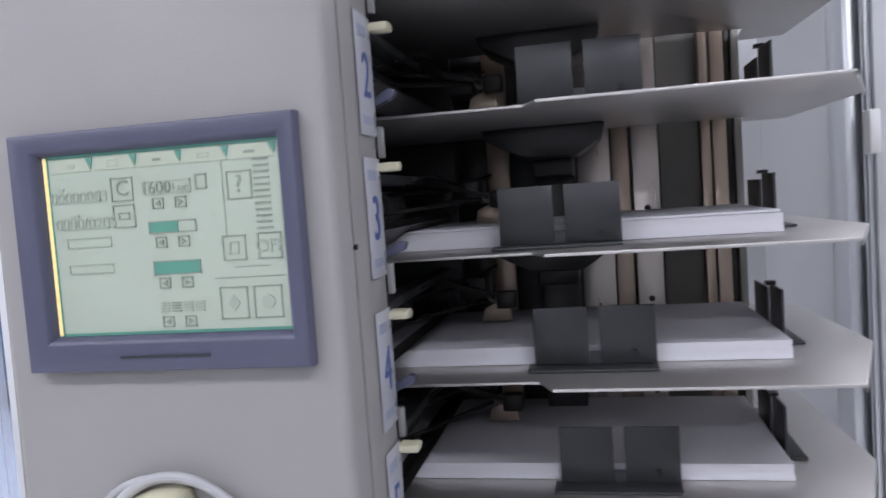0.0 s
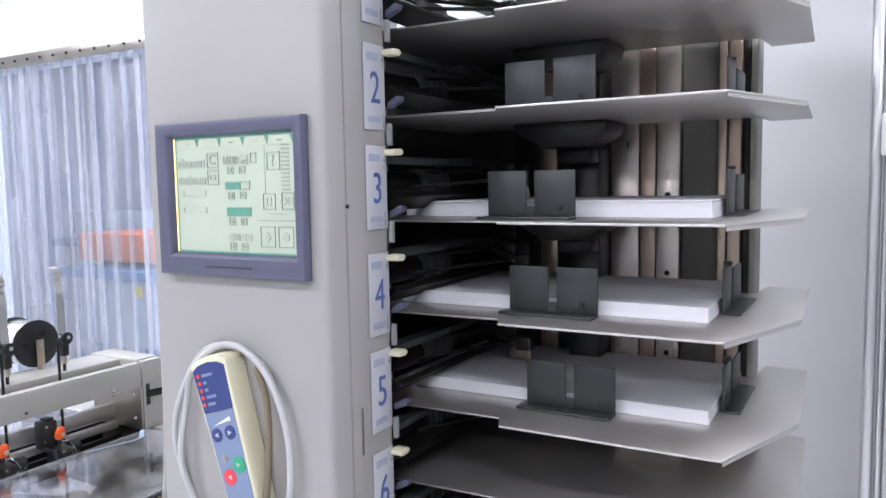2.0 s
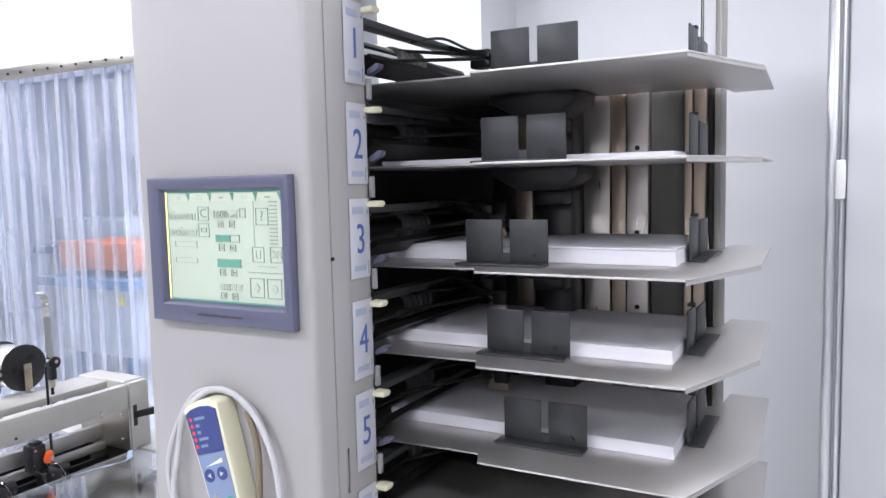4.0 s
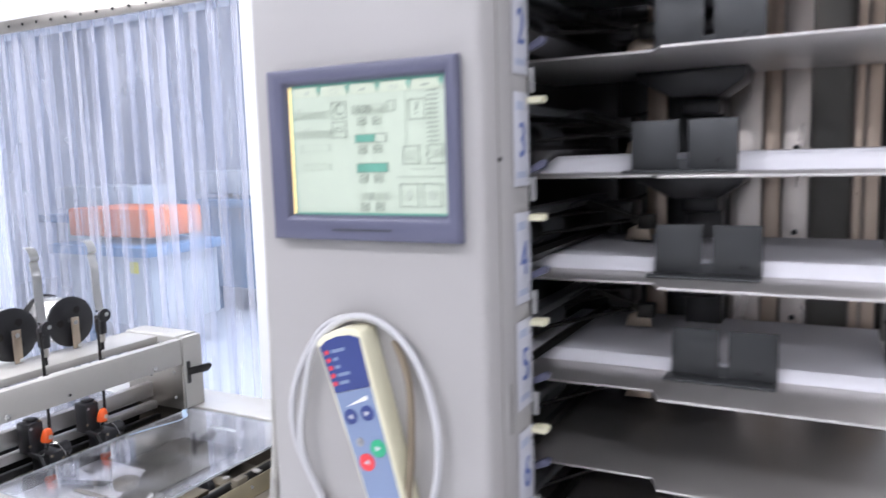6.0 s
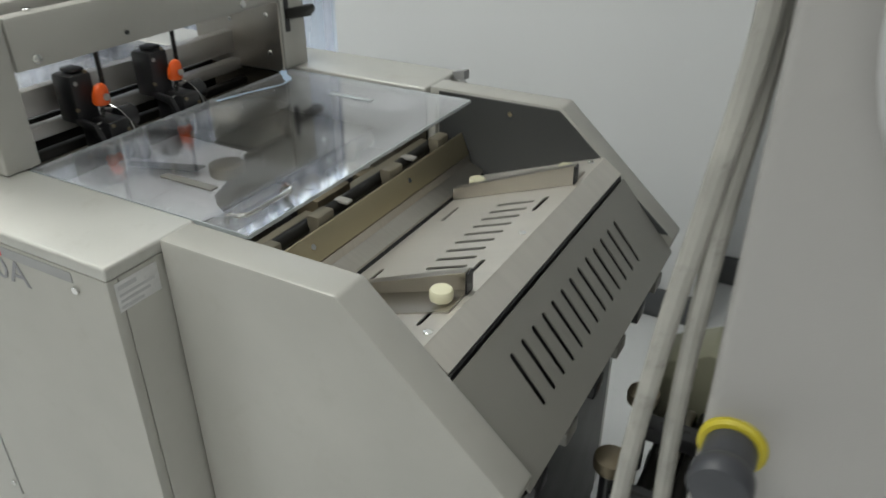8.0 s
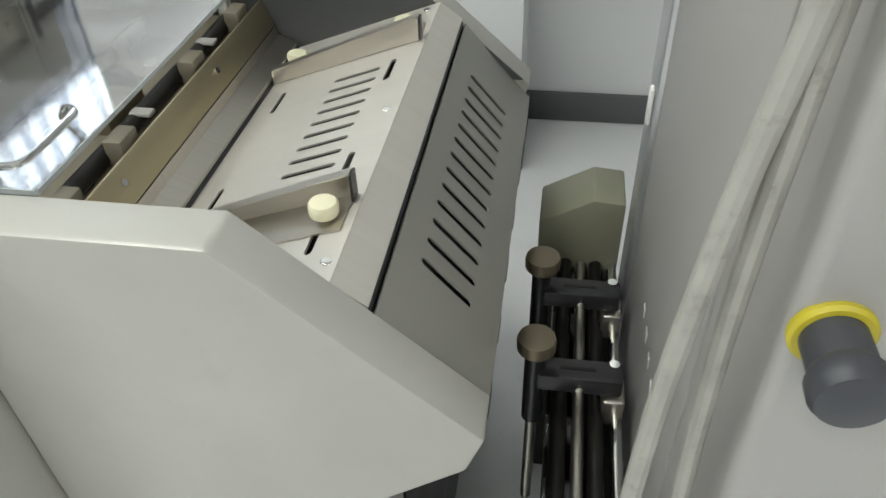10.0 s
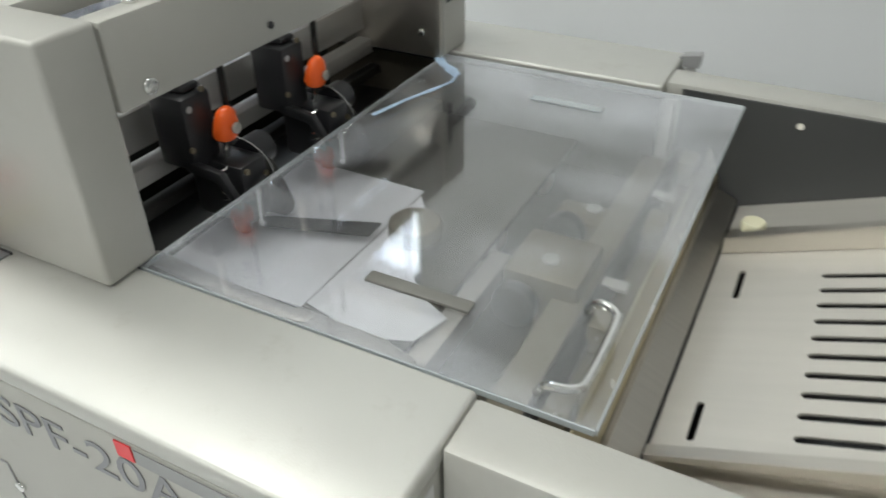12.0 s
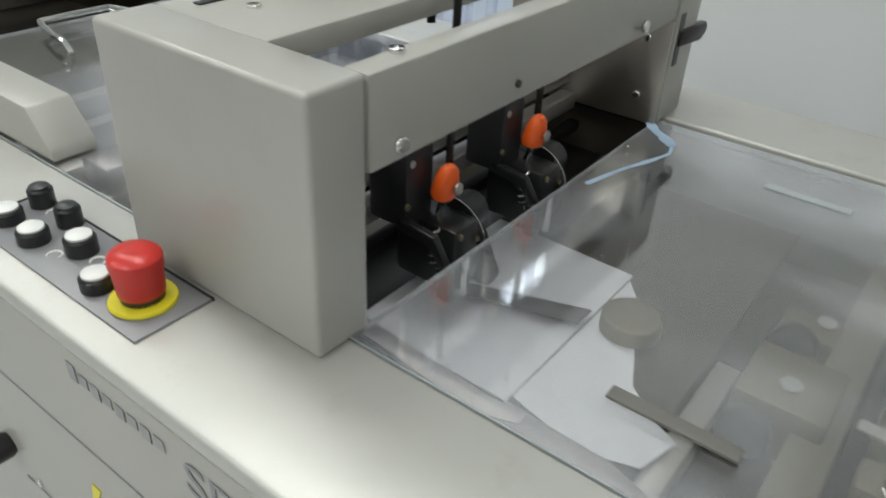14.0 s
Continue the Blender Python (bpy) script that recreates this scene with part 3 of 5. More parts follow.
# ---- paper stacks ----
def paper_stack(z, y, h, label):
    """A ream with slightly shifted lower and upper sheets and a hint of curl."""
    bm = bmesh.new()
    levels = max(3, int(h / 0.004))
    rings = []
    for k in range(levels + 1):
        dx, dy = random.uniform(-0.0006, 0.0006), random.uniform(-0.0007, 0.0007)
        zz = z + h * k / levels
        rings.append([bm.verts.new(p) for p in ((-0.06 + dx, y + dy, zz), (0.15 + dx, y + dy, zz + 0.0004), (0.3615 + dx, y + dy, zz), (0.3615 + dx, y + 0.25 + dy, zz), (0.15 + dx, y + 0.25 + dy, zz + 0.0004), (-0.06 + dx, y + 0.25 + dy, zz))])
    for a, b in zip(rings, rings[1:]):
        for k in range(6):
            bm.faces.new((a[k], a[(k + 1) % 6], b[(k + 1) % 6], b[k]))
    bm.faces.new(rings[0][::-1])
    bm.faces.new(rings[-1])
    return solid("paper_ream", bm, PAPER, (0.14, y + 0.13, z), label, "paper", "paper stacks on the shelves")


for i in range(5):
    x, y = STOPS[i]
    paper_stack(SHELF_Z[i] + 0.0005, (0.974, 0.974, 0.985, 0.968, 0.980)[i], STACK[i], ("thick" if STACK[i] > 0.022 else "low") + " stack of white paper lying on a metal shelf")
solid("paper_sheaf", prism([(-0.055, 0.982), (0.36, 0.989), (0.361, 1.235), (-0.055, 1.23)], "z", SHELF_Z[2] + 0.0196, SHELF_Z[2] + 0.0220, 0.0004), PAPER, (0.14, 1.0, SHELF_Z[2] + 0.0196), "thin sheaf of white paper lying on a stack", "paper")

# ---- touch screen set into the column ----
sx0, sx1, sz0, sz1 = -0.2565, -0.0215, 1.421, 1.606
scr = thing("touch_screen", (-0.141, 0.725, 1.426), "slate blue framed touch screen, lit greenish, on the column", "screen")
L, R, Bt, T = sx0 + 0.0225, sx1 - 0.0165, sz0 + 0.027, sz1 - 0.0175
Y0, Y1 = 0.7115, 0.7245
YS = 0.7215


def ring_frame(loops):
    """A closed rectangular frame through the given loops (x0, x1, z0, z1, y)."""
    bm = bmesh.new()
    rings = [[bm.verts.new(p) for p in ((x0, y, z0), (x1, y, z0), (x1, y, z1), (x0, y, z1))] for x0, x1, z0, z1, y in loops]
    for a, b in zip(rings, rings[1:] + rings[:1]):
        for k in range(4):
            bm.faces.new((a[k], a[(k + 1) % 4], b[(k + 1) % 4], b[k]))
    return bm


part("bezel", ring_frame([(sx0, sx1, sz0, sz1, Y1), (sx0, sx1, sz0, sz1, Y0 + 0.0025), (sx0 + 0.0008, sx1 - 0.0008, sz0 + 0.0008, sz1 - 0.0008, Y0 + 0.0008), (sx0 + 0.0025, sx1 - 0.0025, sz0 + 0.0025, sz1 - 0.0025, Y0),
                          (L - 0.0055, R + 0.0055, Bt - 0.0065, T + 0.0055, Y0 + 0.0012), (L - 0.003, R + 0.003, Bt - 0.003, T + 0.003, Y0 + 0.0032), (L - 0.0002, R + 0.0002, Bt - 0.0002, T + 0.0002, YS - 0.001), (L - 0.0002, R + 0.0002, Bt - 0.0002, T + 0.0002, Y1)]), BEZEL, scr, "slate blue plastic bezel")
part("brand_bar", boxes([(-0.175, -0.10, Y0 - 0.0006, Y0 - 0.0001, sz0 + 0.0105, sz0 + 0.0125)]), STOPGREY, scr)
lcd = part("display", box(L, R, YS, YS + 0.0028, Bt, T), LCD, scr, "glowing pale green display with keys and bars")
part("edge_glow", box(L + 0.001, L + 0.0035, YS - 0.0006, YS - 0.0001, Bt + 0.001, T - 0.001), AMBER, lcd)
part("display_border", boxes([(L + 0.0038, R, YS - 0.0005, YS - 0.0001, T - 0.0022, T), (L + 0.0038, R, YS - 0.0005, YS - 0.0001, Bt, Bt + 0.0022),
                              (L + 0.0038, L + 0.0052, YS - 0.0005, YS - 0.0001, Bt, T)]), LCDTEAL, lcd)


def u2x(u):
    return L + 0.006 + u * (R - L - 0.008)


def v2z(v):
    return T - 0.003 - v * (T - Bt - 0.006)


def lcd_box(u0, v0, u1, v1, m, name, d=0.0008):
    part(name, box(u2x(u0), u2x(u1), YS - d, YS - 0.0001, v2z(v1), v2z(v0)), m, lcd)


def lcd_frame(u0, v0, u1, v1, m=None, name="key", w=0.0009):
    x0, x1, z0, z1 = u2x(u0), u2x(u1), v2z(v1), v2z(v0)
    part(name + "_frame", boxes([(x0, x1, YS - 0.0008, YS - 0.0001, z0, z0 + w), (x0, x1, YS - 0.0008, YS - 0.0001, z1 - w, z1),
                                 (x0, x0 + w, YS - 0.0008, YS - 0.0001, z0, z1), (x1 - w, x1, YS - 0.0008, YS - 0.0001, z0, z1)]), m or LCDINK, lcd)


def lcd_text(body, u, v, size, m=None, width=1.0):
    part("key_text", text_bm(body, size, pose(u2x(u), YS - 0.0006, v2z(v)) @ FRONT, width=width), m or LCDINK, lcd)


for a in range(5):  # tabs
    u0 = 0.005 + a * 0.2
    part("tab", prism([(u2x(u0), v2z(0.075)), (u2x(u0 + 0.19), v2z(0.075)), (u2x(u0 + 0.165), v2z(0.0)), (u2x(u0 + 0.02), v2z(0.0))], "y", YS - 0.0007, YS - 0.0001), LCDKEY, lcd)
    part("tab_gap", prism([(u2x(u0 + 0.168), v2z(0.0)), (u2x(u0 + 0.198), v2z(0.0)), (u2x(u0 + 0.19), v2z(0.06))], "y", YS - 0.0009, YS - 0.0001), LCDTEAL, lcd)
lcd_box(0.09, 0.03, 0.12, 0.055, LCDFAINT, "tab_icon", 0.001)
lcd_frame(0.27, 0.022, 0.32, 0.062, LCDFAINT, "tab_icon")
lcd_box(0.475, 0.034, 0.51, 0.05, LCDINK, "tab_icon", 0.001)
lcd_frame(0.67, 0.028, 0.72, 0.055, LCDFAINT, "tab_icon")
lcd_box(0.87, 0.034, 0.915, 0.05, LCDINK, "tab_icon", 0.001)
lcd_text("C", 0.325, 0.19, 0.017)
lcd_frame(0.275, 0.125, 0.375, 0.26)
lcd_frame(0.275, 0.28, 0.375, 0.41)
lcd_frame(0.30, 0.325, 0.35, 0.365, None, "icon")
lcd_frame(0.03, 0.195, 0.225, 0.25, LCDFAINT, "field")
lcd_text("00000063", 0.127, 0.223, 0.0125, LCDFAINT)
lcd_frame(0.04, 0.345, 0.255, 0.405, LCDFAINT, "field")
lcd_text("0000/0205", 0.147, 0.375, 0.0125, LCDFAINT)
lcd_box(0.03, 0.165, 0.06, 0.178, LCDFAINT, "caption")
lcd_box(0.08, 0.32, 0.12, 0.333, LCDFAINT, "caption")
lcd_frame(0.05, 0.455, 0.255, 0.51, LCDFAINT, "field", 0.0004)
lcd_frame(0.05, 0.61, 0.255, 0.66, LCDFAINT, "field", 0.0004)
lcd_frame(0.425, 0.16, 0.63, 0.235, LCDFAINT, "field")
lcd_text("1600", 0.475, 0.2, 0.013)
lcd_text("/H min", 0.575, 0.205, 0.008, LCDFAINT)
lcd_frame(0.65, 0.14, 0.70, 0.225)
for v in (0.255, 0.475, 0.705, 0.925):
    for u in (0.455, 0.555):
        lcd_frame(u, v, u + 0.05, v + 0.062)
        s = 1 if u > 0.5 else -1
        part("arrow", prism([(u2x(u + 0.025 - 0.01 * s), v2z(v + 0.014)), (u2x(u + 0.025 - 0.01 * s), v2z(v + 0.05)), (u2x(u + 0.025 + 0.013 * s), v2z(v + 0.032))], "y", YS - 0.0009, YS - 0.0001), LCDINK, lcd)
lcd_frame(0.43, 0.385, 0.64, 0.455)
lcd_box(0.434, 0.392, 0.56, 0.449, LCDTEAL, "bar")
lcd_frame(0.435, 0.61, 0.645, 0.69)
lcd_box(0.439, 0.617, 0.641, 0.684, LCDTEAL, "bar")
for k in range(4):
    for q in range(4):
        lcd_box(0.45 + 0.052 * k, 0.845 + 0.016 * q, 0.49 + 0.052 * k, 0.853 + 0.016 * q, LCDINK if k == 1 else LCDFAINT, "grid_mark")
lcd_text("?", 0.835, 0.215, 0.018)
lcd_frame(0.785, 0.14, 0.89, 0.295)
for k in range(12):
    lcd_box(0.90, 0.08 + 0.034 * k, 0.965, 0.09 + 0.034 * k, LCDINK, "bin_mark")
lcd_frame(0.745, 0.49, 0.845, 0.63)
lcd_frame(0.775, 0.525, 0.815, 0.595, LCDFAINT, "icon")
lcd_text("OFF", 0.945, 0.56, 0.0135, LCDFAINT)
lcd_frame(0.895, 0.485, 0.995, 0.63)
lcd_box(0.70, 0.722, 0.995, 0.727, LCDINK, "rule", 0.0006)
lcd_box(0.79, 0.665, 0.94, 0.669, LCDINK, "rule", 0.0006)
lcd_box(0.765, 0.075, 0.90, 0.079, LCDFAINT, "rule", 0.0006)
lcd_box(0.765, 0.079, 0.769, 0.49, LCDFAINT, "rule", 0.0006)
for u, s in ((0.715, 0.12), (0.86, 0.12)):
    lcd_frame(u, 0.775, u + s, 0.955)
part("start_icon", prism([(u2x(0.775), v2z(0.82)), (u2x(0.80), v2z(0.865)), (u2x(0.775), v2z(0.91)), (u2x(0.75), v2z(0.865))], "y", YS - 0.0009, YS - 0.0001), LCDFAINT, lcd)
part("stop_icon", cyl((u2x(0.92), YS - 0.0009, v2z(0.865)), (u2x(0.92), YS - 0.0001, v2z(0.865)), 0.0052, seg=20), LCDFAINT, lcd)

# ---- emergency stop on the column ----
c = Vector((-0.268, 0.7252, 0.946))
stop = thing("stop_button", c, "slate grey mushroom stop button with a yellow collar", "button")
turn = pose(*c, 90, 0, 0) @ Matrix.Diagonal((0.93, 0.93, 0.95, 1))
part("collar", lathe([(0.0215, -0.0005), (0.0215, 0.003), (0.0195, 0.005), (0.017, 0.005)], m=turn), RINGYELLOW, stop, "yellow collar")
part("stem", lathe([(0.0165, 0.0052), (0.0165, 0.03)], m=turn), STOPGREY, stop)
part("head", lathe([(0.0165, 0.026), (0.0195, 0.031), (0.0198, 0.040), (0.0175, 0.0445), (0.008, 0.0465), (0.001, 0.0468)], m=turn), STOPGREY, stop)

# ---- hand control hung on the column ----
hand = thing("hand_control", (-0.133, 0.695, 1.217), "cream hand control with blue keypad, red and green keys", "remote control")
hm = pose(-0.133, 0.694, 1.222, 0, -16.7, 0) @ Matrix.Diagonal((1.03, 1.1, 1.03, 1))


def handed(bm):
    bmesh.ops.transform(bm, matrix=hm, verts=bm.verts)
    return bm


shell = [(-0.0225, -0.1), (0.0225, -0.1), (0.0305, 0.098), (0.02, 0.1035), (0.0, 0.106), (-0.02, 0.1035), (-0.0305, 0.098)]
part("case", handed(prism(shell, "y", 0.0, 0.028, 0.003)), CREAM, hand, "cream plastic case")
part("keypad", handed(prism([(-0.0195, -0.092), (0.0195, -0.092), (0.0235, 0.0405), (-0.0235, 0.0405)], "y", -0.001, -0.0002)), PADBLUE, hand)
part("keypad_top", handed(prism([(-0.0236, 0.041), (0.0236, 0.041), (0.0265, 0.092), (0.016, 0.097), (0.0, 0.099), (-0.016, 0.097), (-0.0265, 0.092)], "y", -0.001, -0.0002)), NAVY, hand)
for k in range(5):
    part("indicator", handed(cyl((-0.019, -0.0016, 0.085 - 0.0085 * k), (-0.019, -0.0011, 0.085 - 0.0085 * k), 0.0026, seg=12)), KEYRED, hand)
    part("caption_bar", handed(boxes([(-0.013, -0.013 + (0.018, 0.006, 0.006, 0.016, 0.012)[k], -0.0014, -0.0011, 0.083 - 0.0085 * k, 0.0865 - 0.0085 * k)])), PADBLUE, hand)
part("speed_mark", handed(prism([(-0.014, 0.025), (0.016, 0.028), (0.016, 0.033)], "y", -0.0016, -0.0011)), WHITE, hand)
for kx, kz, r, m, nm in ((-0.0115, 0.014, 0.0082, NAVY, "key"), (0.0105, 0.0145, 0.0082, NAVY, "key"), (-0.009, -0.014, 0.0048, GREYPRINT, "key"),
                         (0.0115, -0.0235, 0.0095, KEYGREEN, "start_key"), (-0.0075, -0.036, 0.0095, KEYRED, "stop_key")):
    key = part(nm, handed(cyl((kx, -0.0018, kz), (kx, -0.0011, kz), r, seg=24)), m, hand)
    s = -1 if kx < 0 else 1
    part("key_mark", handed(prism([(kx - 0.003 * s, kz - 0.003), (kx + 0.003 * s, kz), (kx - 0.003 * s, kz + 0.003)], "y", -0.0022, -0.0019)), STICKER if m is not GREYPRINT else LETTER, key)
part("brand_bar", handed(box(-0.011, 0.014, -0.0015, -0.0011, -0.086, -0.0825)), WHITE, hand)
part("cable_gland", handed(cyl((0, 0.0105, -0.1005), (0, 0.0105, -0.118), 0.0065, 0.004, seg=14)), CABLEGREY, hand)


def loop(cx, cz, rx, rz, y, a0, a1, n=30):
    return [(cx + rx * math.cos(radians(a0 + (a1 - a0) * k / n)), y + 0.004 * math.sin(k * 0.7), cz + rz * math.sin(radians(a0 + (a1 - a0) * k / n))) for k in range(n + 1)]


path = smooth_path([hm @ Vector((0, 0.0105, -0.11)), (-0.115, 0.71, 1.088)], 4) + loop(-0.142, 1.205, 0.089, 0.134, 0.7105, -70, -262)
solid("control_cable", tube(path + [(-0.142 + 0.089 * math.cos(radians(a)), 0.7125, 1.205 + 0.134 * math.sin(radians(a))) for a in range(92, -75, -6)] , 0.0041), CABLEGREY, (-0.139, 0.71, 1.1),
      "pale grey cable looped round the hand control", "cable")
solid("spare_cable_loop", tube(loop(-0.153, 1.210, 0.0955, 0.127, 0.7185, 40, 250, 24), 0.0038), CABLEGREY, (-0.15, 0.7185, 1.1), "pale grey cable loop lying against the column", "cable")
solid("cord", tube(smooth_path([(-0.105, 0.717, 1.315), (-0.087, 0.714, 1.27), (-0.084, 0.709, 1.20), (-0.088, 0.703, 1.13), (-0.098, 0.712, 1.04), (-0.105, 0.718, 0.95), (-0.108, 0.719, 0.80)]), 0.0042),
      STRAP, (-0.1, 0.715, 0.8), "dull brown cord hanging behind the hand control", "cable")
# cables hanging beside the column
solid("hanging_cable", tube(smooth_path([(-0.294, 0.747, 1.9), (-0.2935, 0.745, 1.4), (-0.298, 0.745, 1.2), (-0.309, 0.745, 1.09), (-0.321, 0.745, 0.99), (-0.332, 0.745, 0.84), (-0.336, 0.75, 0.6), (-0.345, 0.76, 0.3), (-0.345, 0.78, 0.006)]), 0.0066),
      CABLEOLD, (-0.30, 0.75, 0), "worn grey cable hanging beside the column", "cable", "hanging cables")
solid("hanging_cable", tube(smooth_path([(-0.289, 0.785, 1.9), (-0.2895, 0.775, 1.5), (-0.2935, 0.757, 1.2), (-0.3015, 0.75, 1.07), (-0.3055, 0.75, 0.95), (-0.304, 0.752, 0.83), (-0.300, 0.757, 0.7), (-0.305, 0.77, 0.4), (-0.305, 0.79, 0.006)]), 0.0062),
      CABLEOLD, (-0.295, 0.78, 0), "worn grey cable hanging beside the column", "cable", "hanging cables")

# ---- infeed conveyor between the two machines ----
conv = thing("infeed_conveyor", (-0.36, 1.1, 0), "black roller infeed conveyor with round knobs between the machines", "conveyor")
part("bed", box(-0.385, -0.300, 0.80, 1.36, 0.40, 0.455, bevel=0.004), DARKSTEEL, conv)
part("leg", box(-0.40, -0.33, 0.83, 0.88, 0.0, 0.399), DARKSTEEL, conv)
part("leg", box(-0.40, -0.33, 1.28, 1.33, 0.0, 0.399), DARKSTEEL, conv)
for x, r, m in ((-0.308, 0.007, CHROME), (-0.330, 0.009, DARKSTEEL), (-0.350, 0.007, STEEL), (-0.372, 0.010, DARKSTEEL)):
    part("rod", cyl((x, 0.80, 0.50), (x, 1.36, 0.50), r, seg=16), m, conv)
for a in range(6):
    part("belt_roller", cyl((-0.385, 0.83 + 0.085 * a, 0.48), (-0.355, 0.83 + 0.085 * a, 0.48), 0.018, seg=18), BLACK, conv)
for y in (1.028, 1.164):
    arm = part("knob_arm", box(-0.40, -0.305, y - 0.016, y + 0.016, 0.535, 0.56, bevel=0.004), BLACK, conv)
    part("arm_slot", box(-0.375, -0.335, y - 0.002, y + 0.002, 0.5602, 0.5608), DARKSTEEL, arm)
    part("knob_stem", cyl((-0.403, y, 0.47), (-0.403, y, 0.585), 0.012, seg=16), BLACK, conv)
    part("knob", lathe([(0.016, 0.582), (0.0215, 0.589), (0.0218, 0.600), (0.0205, 0.6045), (0.012, 0.607), (0.001, 0.6075)], m=pose(-0.403, y, 0)), BRONZE, conv, "round dark metal knob")
    part("clamp", box(-0.325, -0.30, y - 0.02, y + 0.02, 0.49, 0.53, bevel=0.004), STEEL, conv)
    part("thread_rod", cyl((-0.403, y, 0.30), (-0.403, y, 0.469), 0.007, seg=12), STEEL, conv)
    part("arm_screw", cyl((-0.315, y + 0.009, 0.5602), (-0.315, y + 0.009, 0.564), 0.006, seg=12), CHROME, arm)
    part("arm_bolt", cyl((-0.352, y - 0.0165, 0.547), (-0.352, y - 0.021, 0.547), 0.005, seg=12), CHROME, arm)
part("end_box", prism([(-0.412, 0.47), (-0.30, 0.47), (-0.30, 0.608), (-0.342, 0.612), (-0.412, 0.572)], "y", 1.275, 1.36, 0.004), mat("olive_cover", (0.20, 0.195, 0.14), 0.45, 0, 0.06, 20), conv, "beige-green end cover")
for a in range(5):
    part("white_clip", box(-0.288, -0.2825, 0.925 + 0.037 * a, 0.938 + 0.037 * a, 0.602, 0.616, bevel=0.0015), CABLEGREY, tower, "small white clip")
part("clip_latch", box(-0.2995, -0.2945, 1.212 + 0.018, 1.228 + 0.018, 0.755, 0.80, bevel=0.002), WHITE, tower, "white latch")

# ---- cabinet beside the tower ----
cab = thing("steel_cabinet", (0.95, 1.6, 0), "tall pale grey steel cabinet with an aluminium edge profile", "cabinet")
part("body", box(0.541, 1.5, 1.327, 1.95, 0.02, 2.25, bevel=0.004), CABINET, cab)
part("door", box(0.546, 1.495, 1.288, 1.326, 0.05, 2.22, bevel=0.004), CABINET, cab)
part("edge_profile", box(0.517, 0.540, 1.312, 1.39, 0.02, 2.25, bevel=0.006), ALU, cab)
part("edge_bead", cyl((0.540, 1.296, 0.03), (0.540, 1.296, 2.24), 0.006, seg=14), ALU, cab)
part("catch", box(0.531, 0.545, 1.262, 1.2875, 1.555, 1.612, bevel=0.003), WHITE, cab, "white plastic door catch")
part("foot", box(0.55, 1.48, 1.32, 1.93, 0.0, 0.019), BASE, cab)

# ---- booklet maker ----
DK = 0.87
mk = thing("booklet_maker", (-1.15, 1.12, 0), "warm grey booklet making machine with a clear cover", "booklet maker")
# main body
part("front_panel", box(-2.5, -0.8495, 0.742, 0.756, 0.10, DK - 0.0165, bevel=0.002), PAINT, mk, "warm grey enamelled front panel")
part("side_panel", box(-0.864, -0.8495, 0.7565, 0.8595, 0.10, DK - 0.0165, bevel=0.002), PAINT, mk)
part("side_panel", box(-0.864, -0.8495, 1.3965, 1.51, 0.10, DK - 0.0165, bevel=0.002), PAINT, mk)
part("inner_panel", box(-0.864, -0.8495, 0.8645, 1.3915, 0.10, 0.734), DARKSTEEL, mk)
part("back_panel", box(-2.5, -0.865, 1.496, 1.51, 0.10, DK - 0.0165, bevel=0.002), PAINT, mk)
part("left_panel", box(-2.5, -2.486, 0.757, 1.495, 0.10, DK - 0.0165, bevel=0.002), PAINT, mk)
part("plinth", box(-2.47, -0.53, 0.80, 1.48, -0.019, 0.099), BASE, mk)
part("front_deck", box(-2.5, -0.849, 0.7415, 0.864, DK - 0.016, DK, bevel=0.004, seg=3), DECK, mk, "scuffed satin grey deck strip, lightened for overhead light")
part("back_deck", box(-2.5, -0.866, 1.392, 1.511, DK - 0.016, DK, bevel=0.004, seg=3), DECK, mk)
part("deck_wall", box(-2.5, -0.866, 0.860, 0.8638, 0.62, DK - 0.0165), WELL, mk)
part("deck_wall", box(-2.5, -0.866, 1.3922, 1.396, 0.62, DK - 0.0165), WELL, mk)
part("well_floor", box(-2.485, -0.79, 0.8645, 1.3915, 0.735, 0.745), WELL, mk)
# door joint, screws
part("door_joint", boxes([(-1.47, -1.19, 0.7408, 0.7418, 0.586, 0.588), (-1.1905, -1.1885, 0.7408, 0.7418, 0.38, 0.745), (-1.47, -1.1886, 0.7408, 0.7418, 0.745, 0.7465)]), GREYPRINT, mk)
for x, z in ((-1.184, 0.722), (-1.44, 0.60), (-1.20, 0.40), (-0.902, 0.831)):
    part("screw", cyl((x, 0.7418, z), (x, 0.7385, z), 0.0048, seg=12, bevel=0.001), CHROME, mk)
part("door_knob", lathe([(0.012, 0.0), (0.014, 0.004), (0.014, 0.018), (0.011, 0.021), (0.001, 0.0215)], m=pose(-1.487, 0.742, 0.623, 90, 0, 0)), BLACK, mk)
part("yellow_mark", prism([(-1.335, 0.655), (-1.310, 0.680), (-1.302, 0.695), (-1.315, 0.695), (-1.322, 0.670)], "y", 0.7408, 0.7417), YELLOW, mk, "small yellow sticker mark")
part("model_lettering", text_bm("SPF-20A", 0.043, pose(-1.074, 0.7412, 0.820) @ FRONT, width=1.22), LETTER, mk, "grey model lettering")
for k in range(8):
    part("maker_bar", box(-1.293 + 0.0145 * k, -1.283 + 0.0145 * k, 0.7408, 0.7416, 0.826 + 0.002 * (k % 2), 0.838 + 0.004 * (k == 0)), GREYPRINT, mk)
part("red_chip", box(-1.037, -1.023, 0.7406, 0.7416, 0.8385, 0.8525), KEYRED, mk, "small red print mark")
part("grey_bar", box(-1.021, -0.904, 0.7408, 0.7416, 0.8385, 0.851), GREYPRINT, mk)
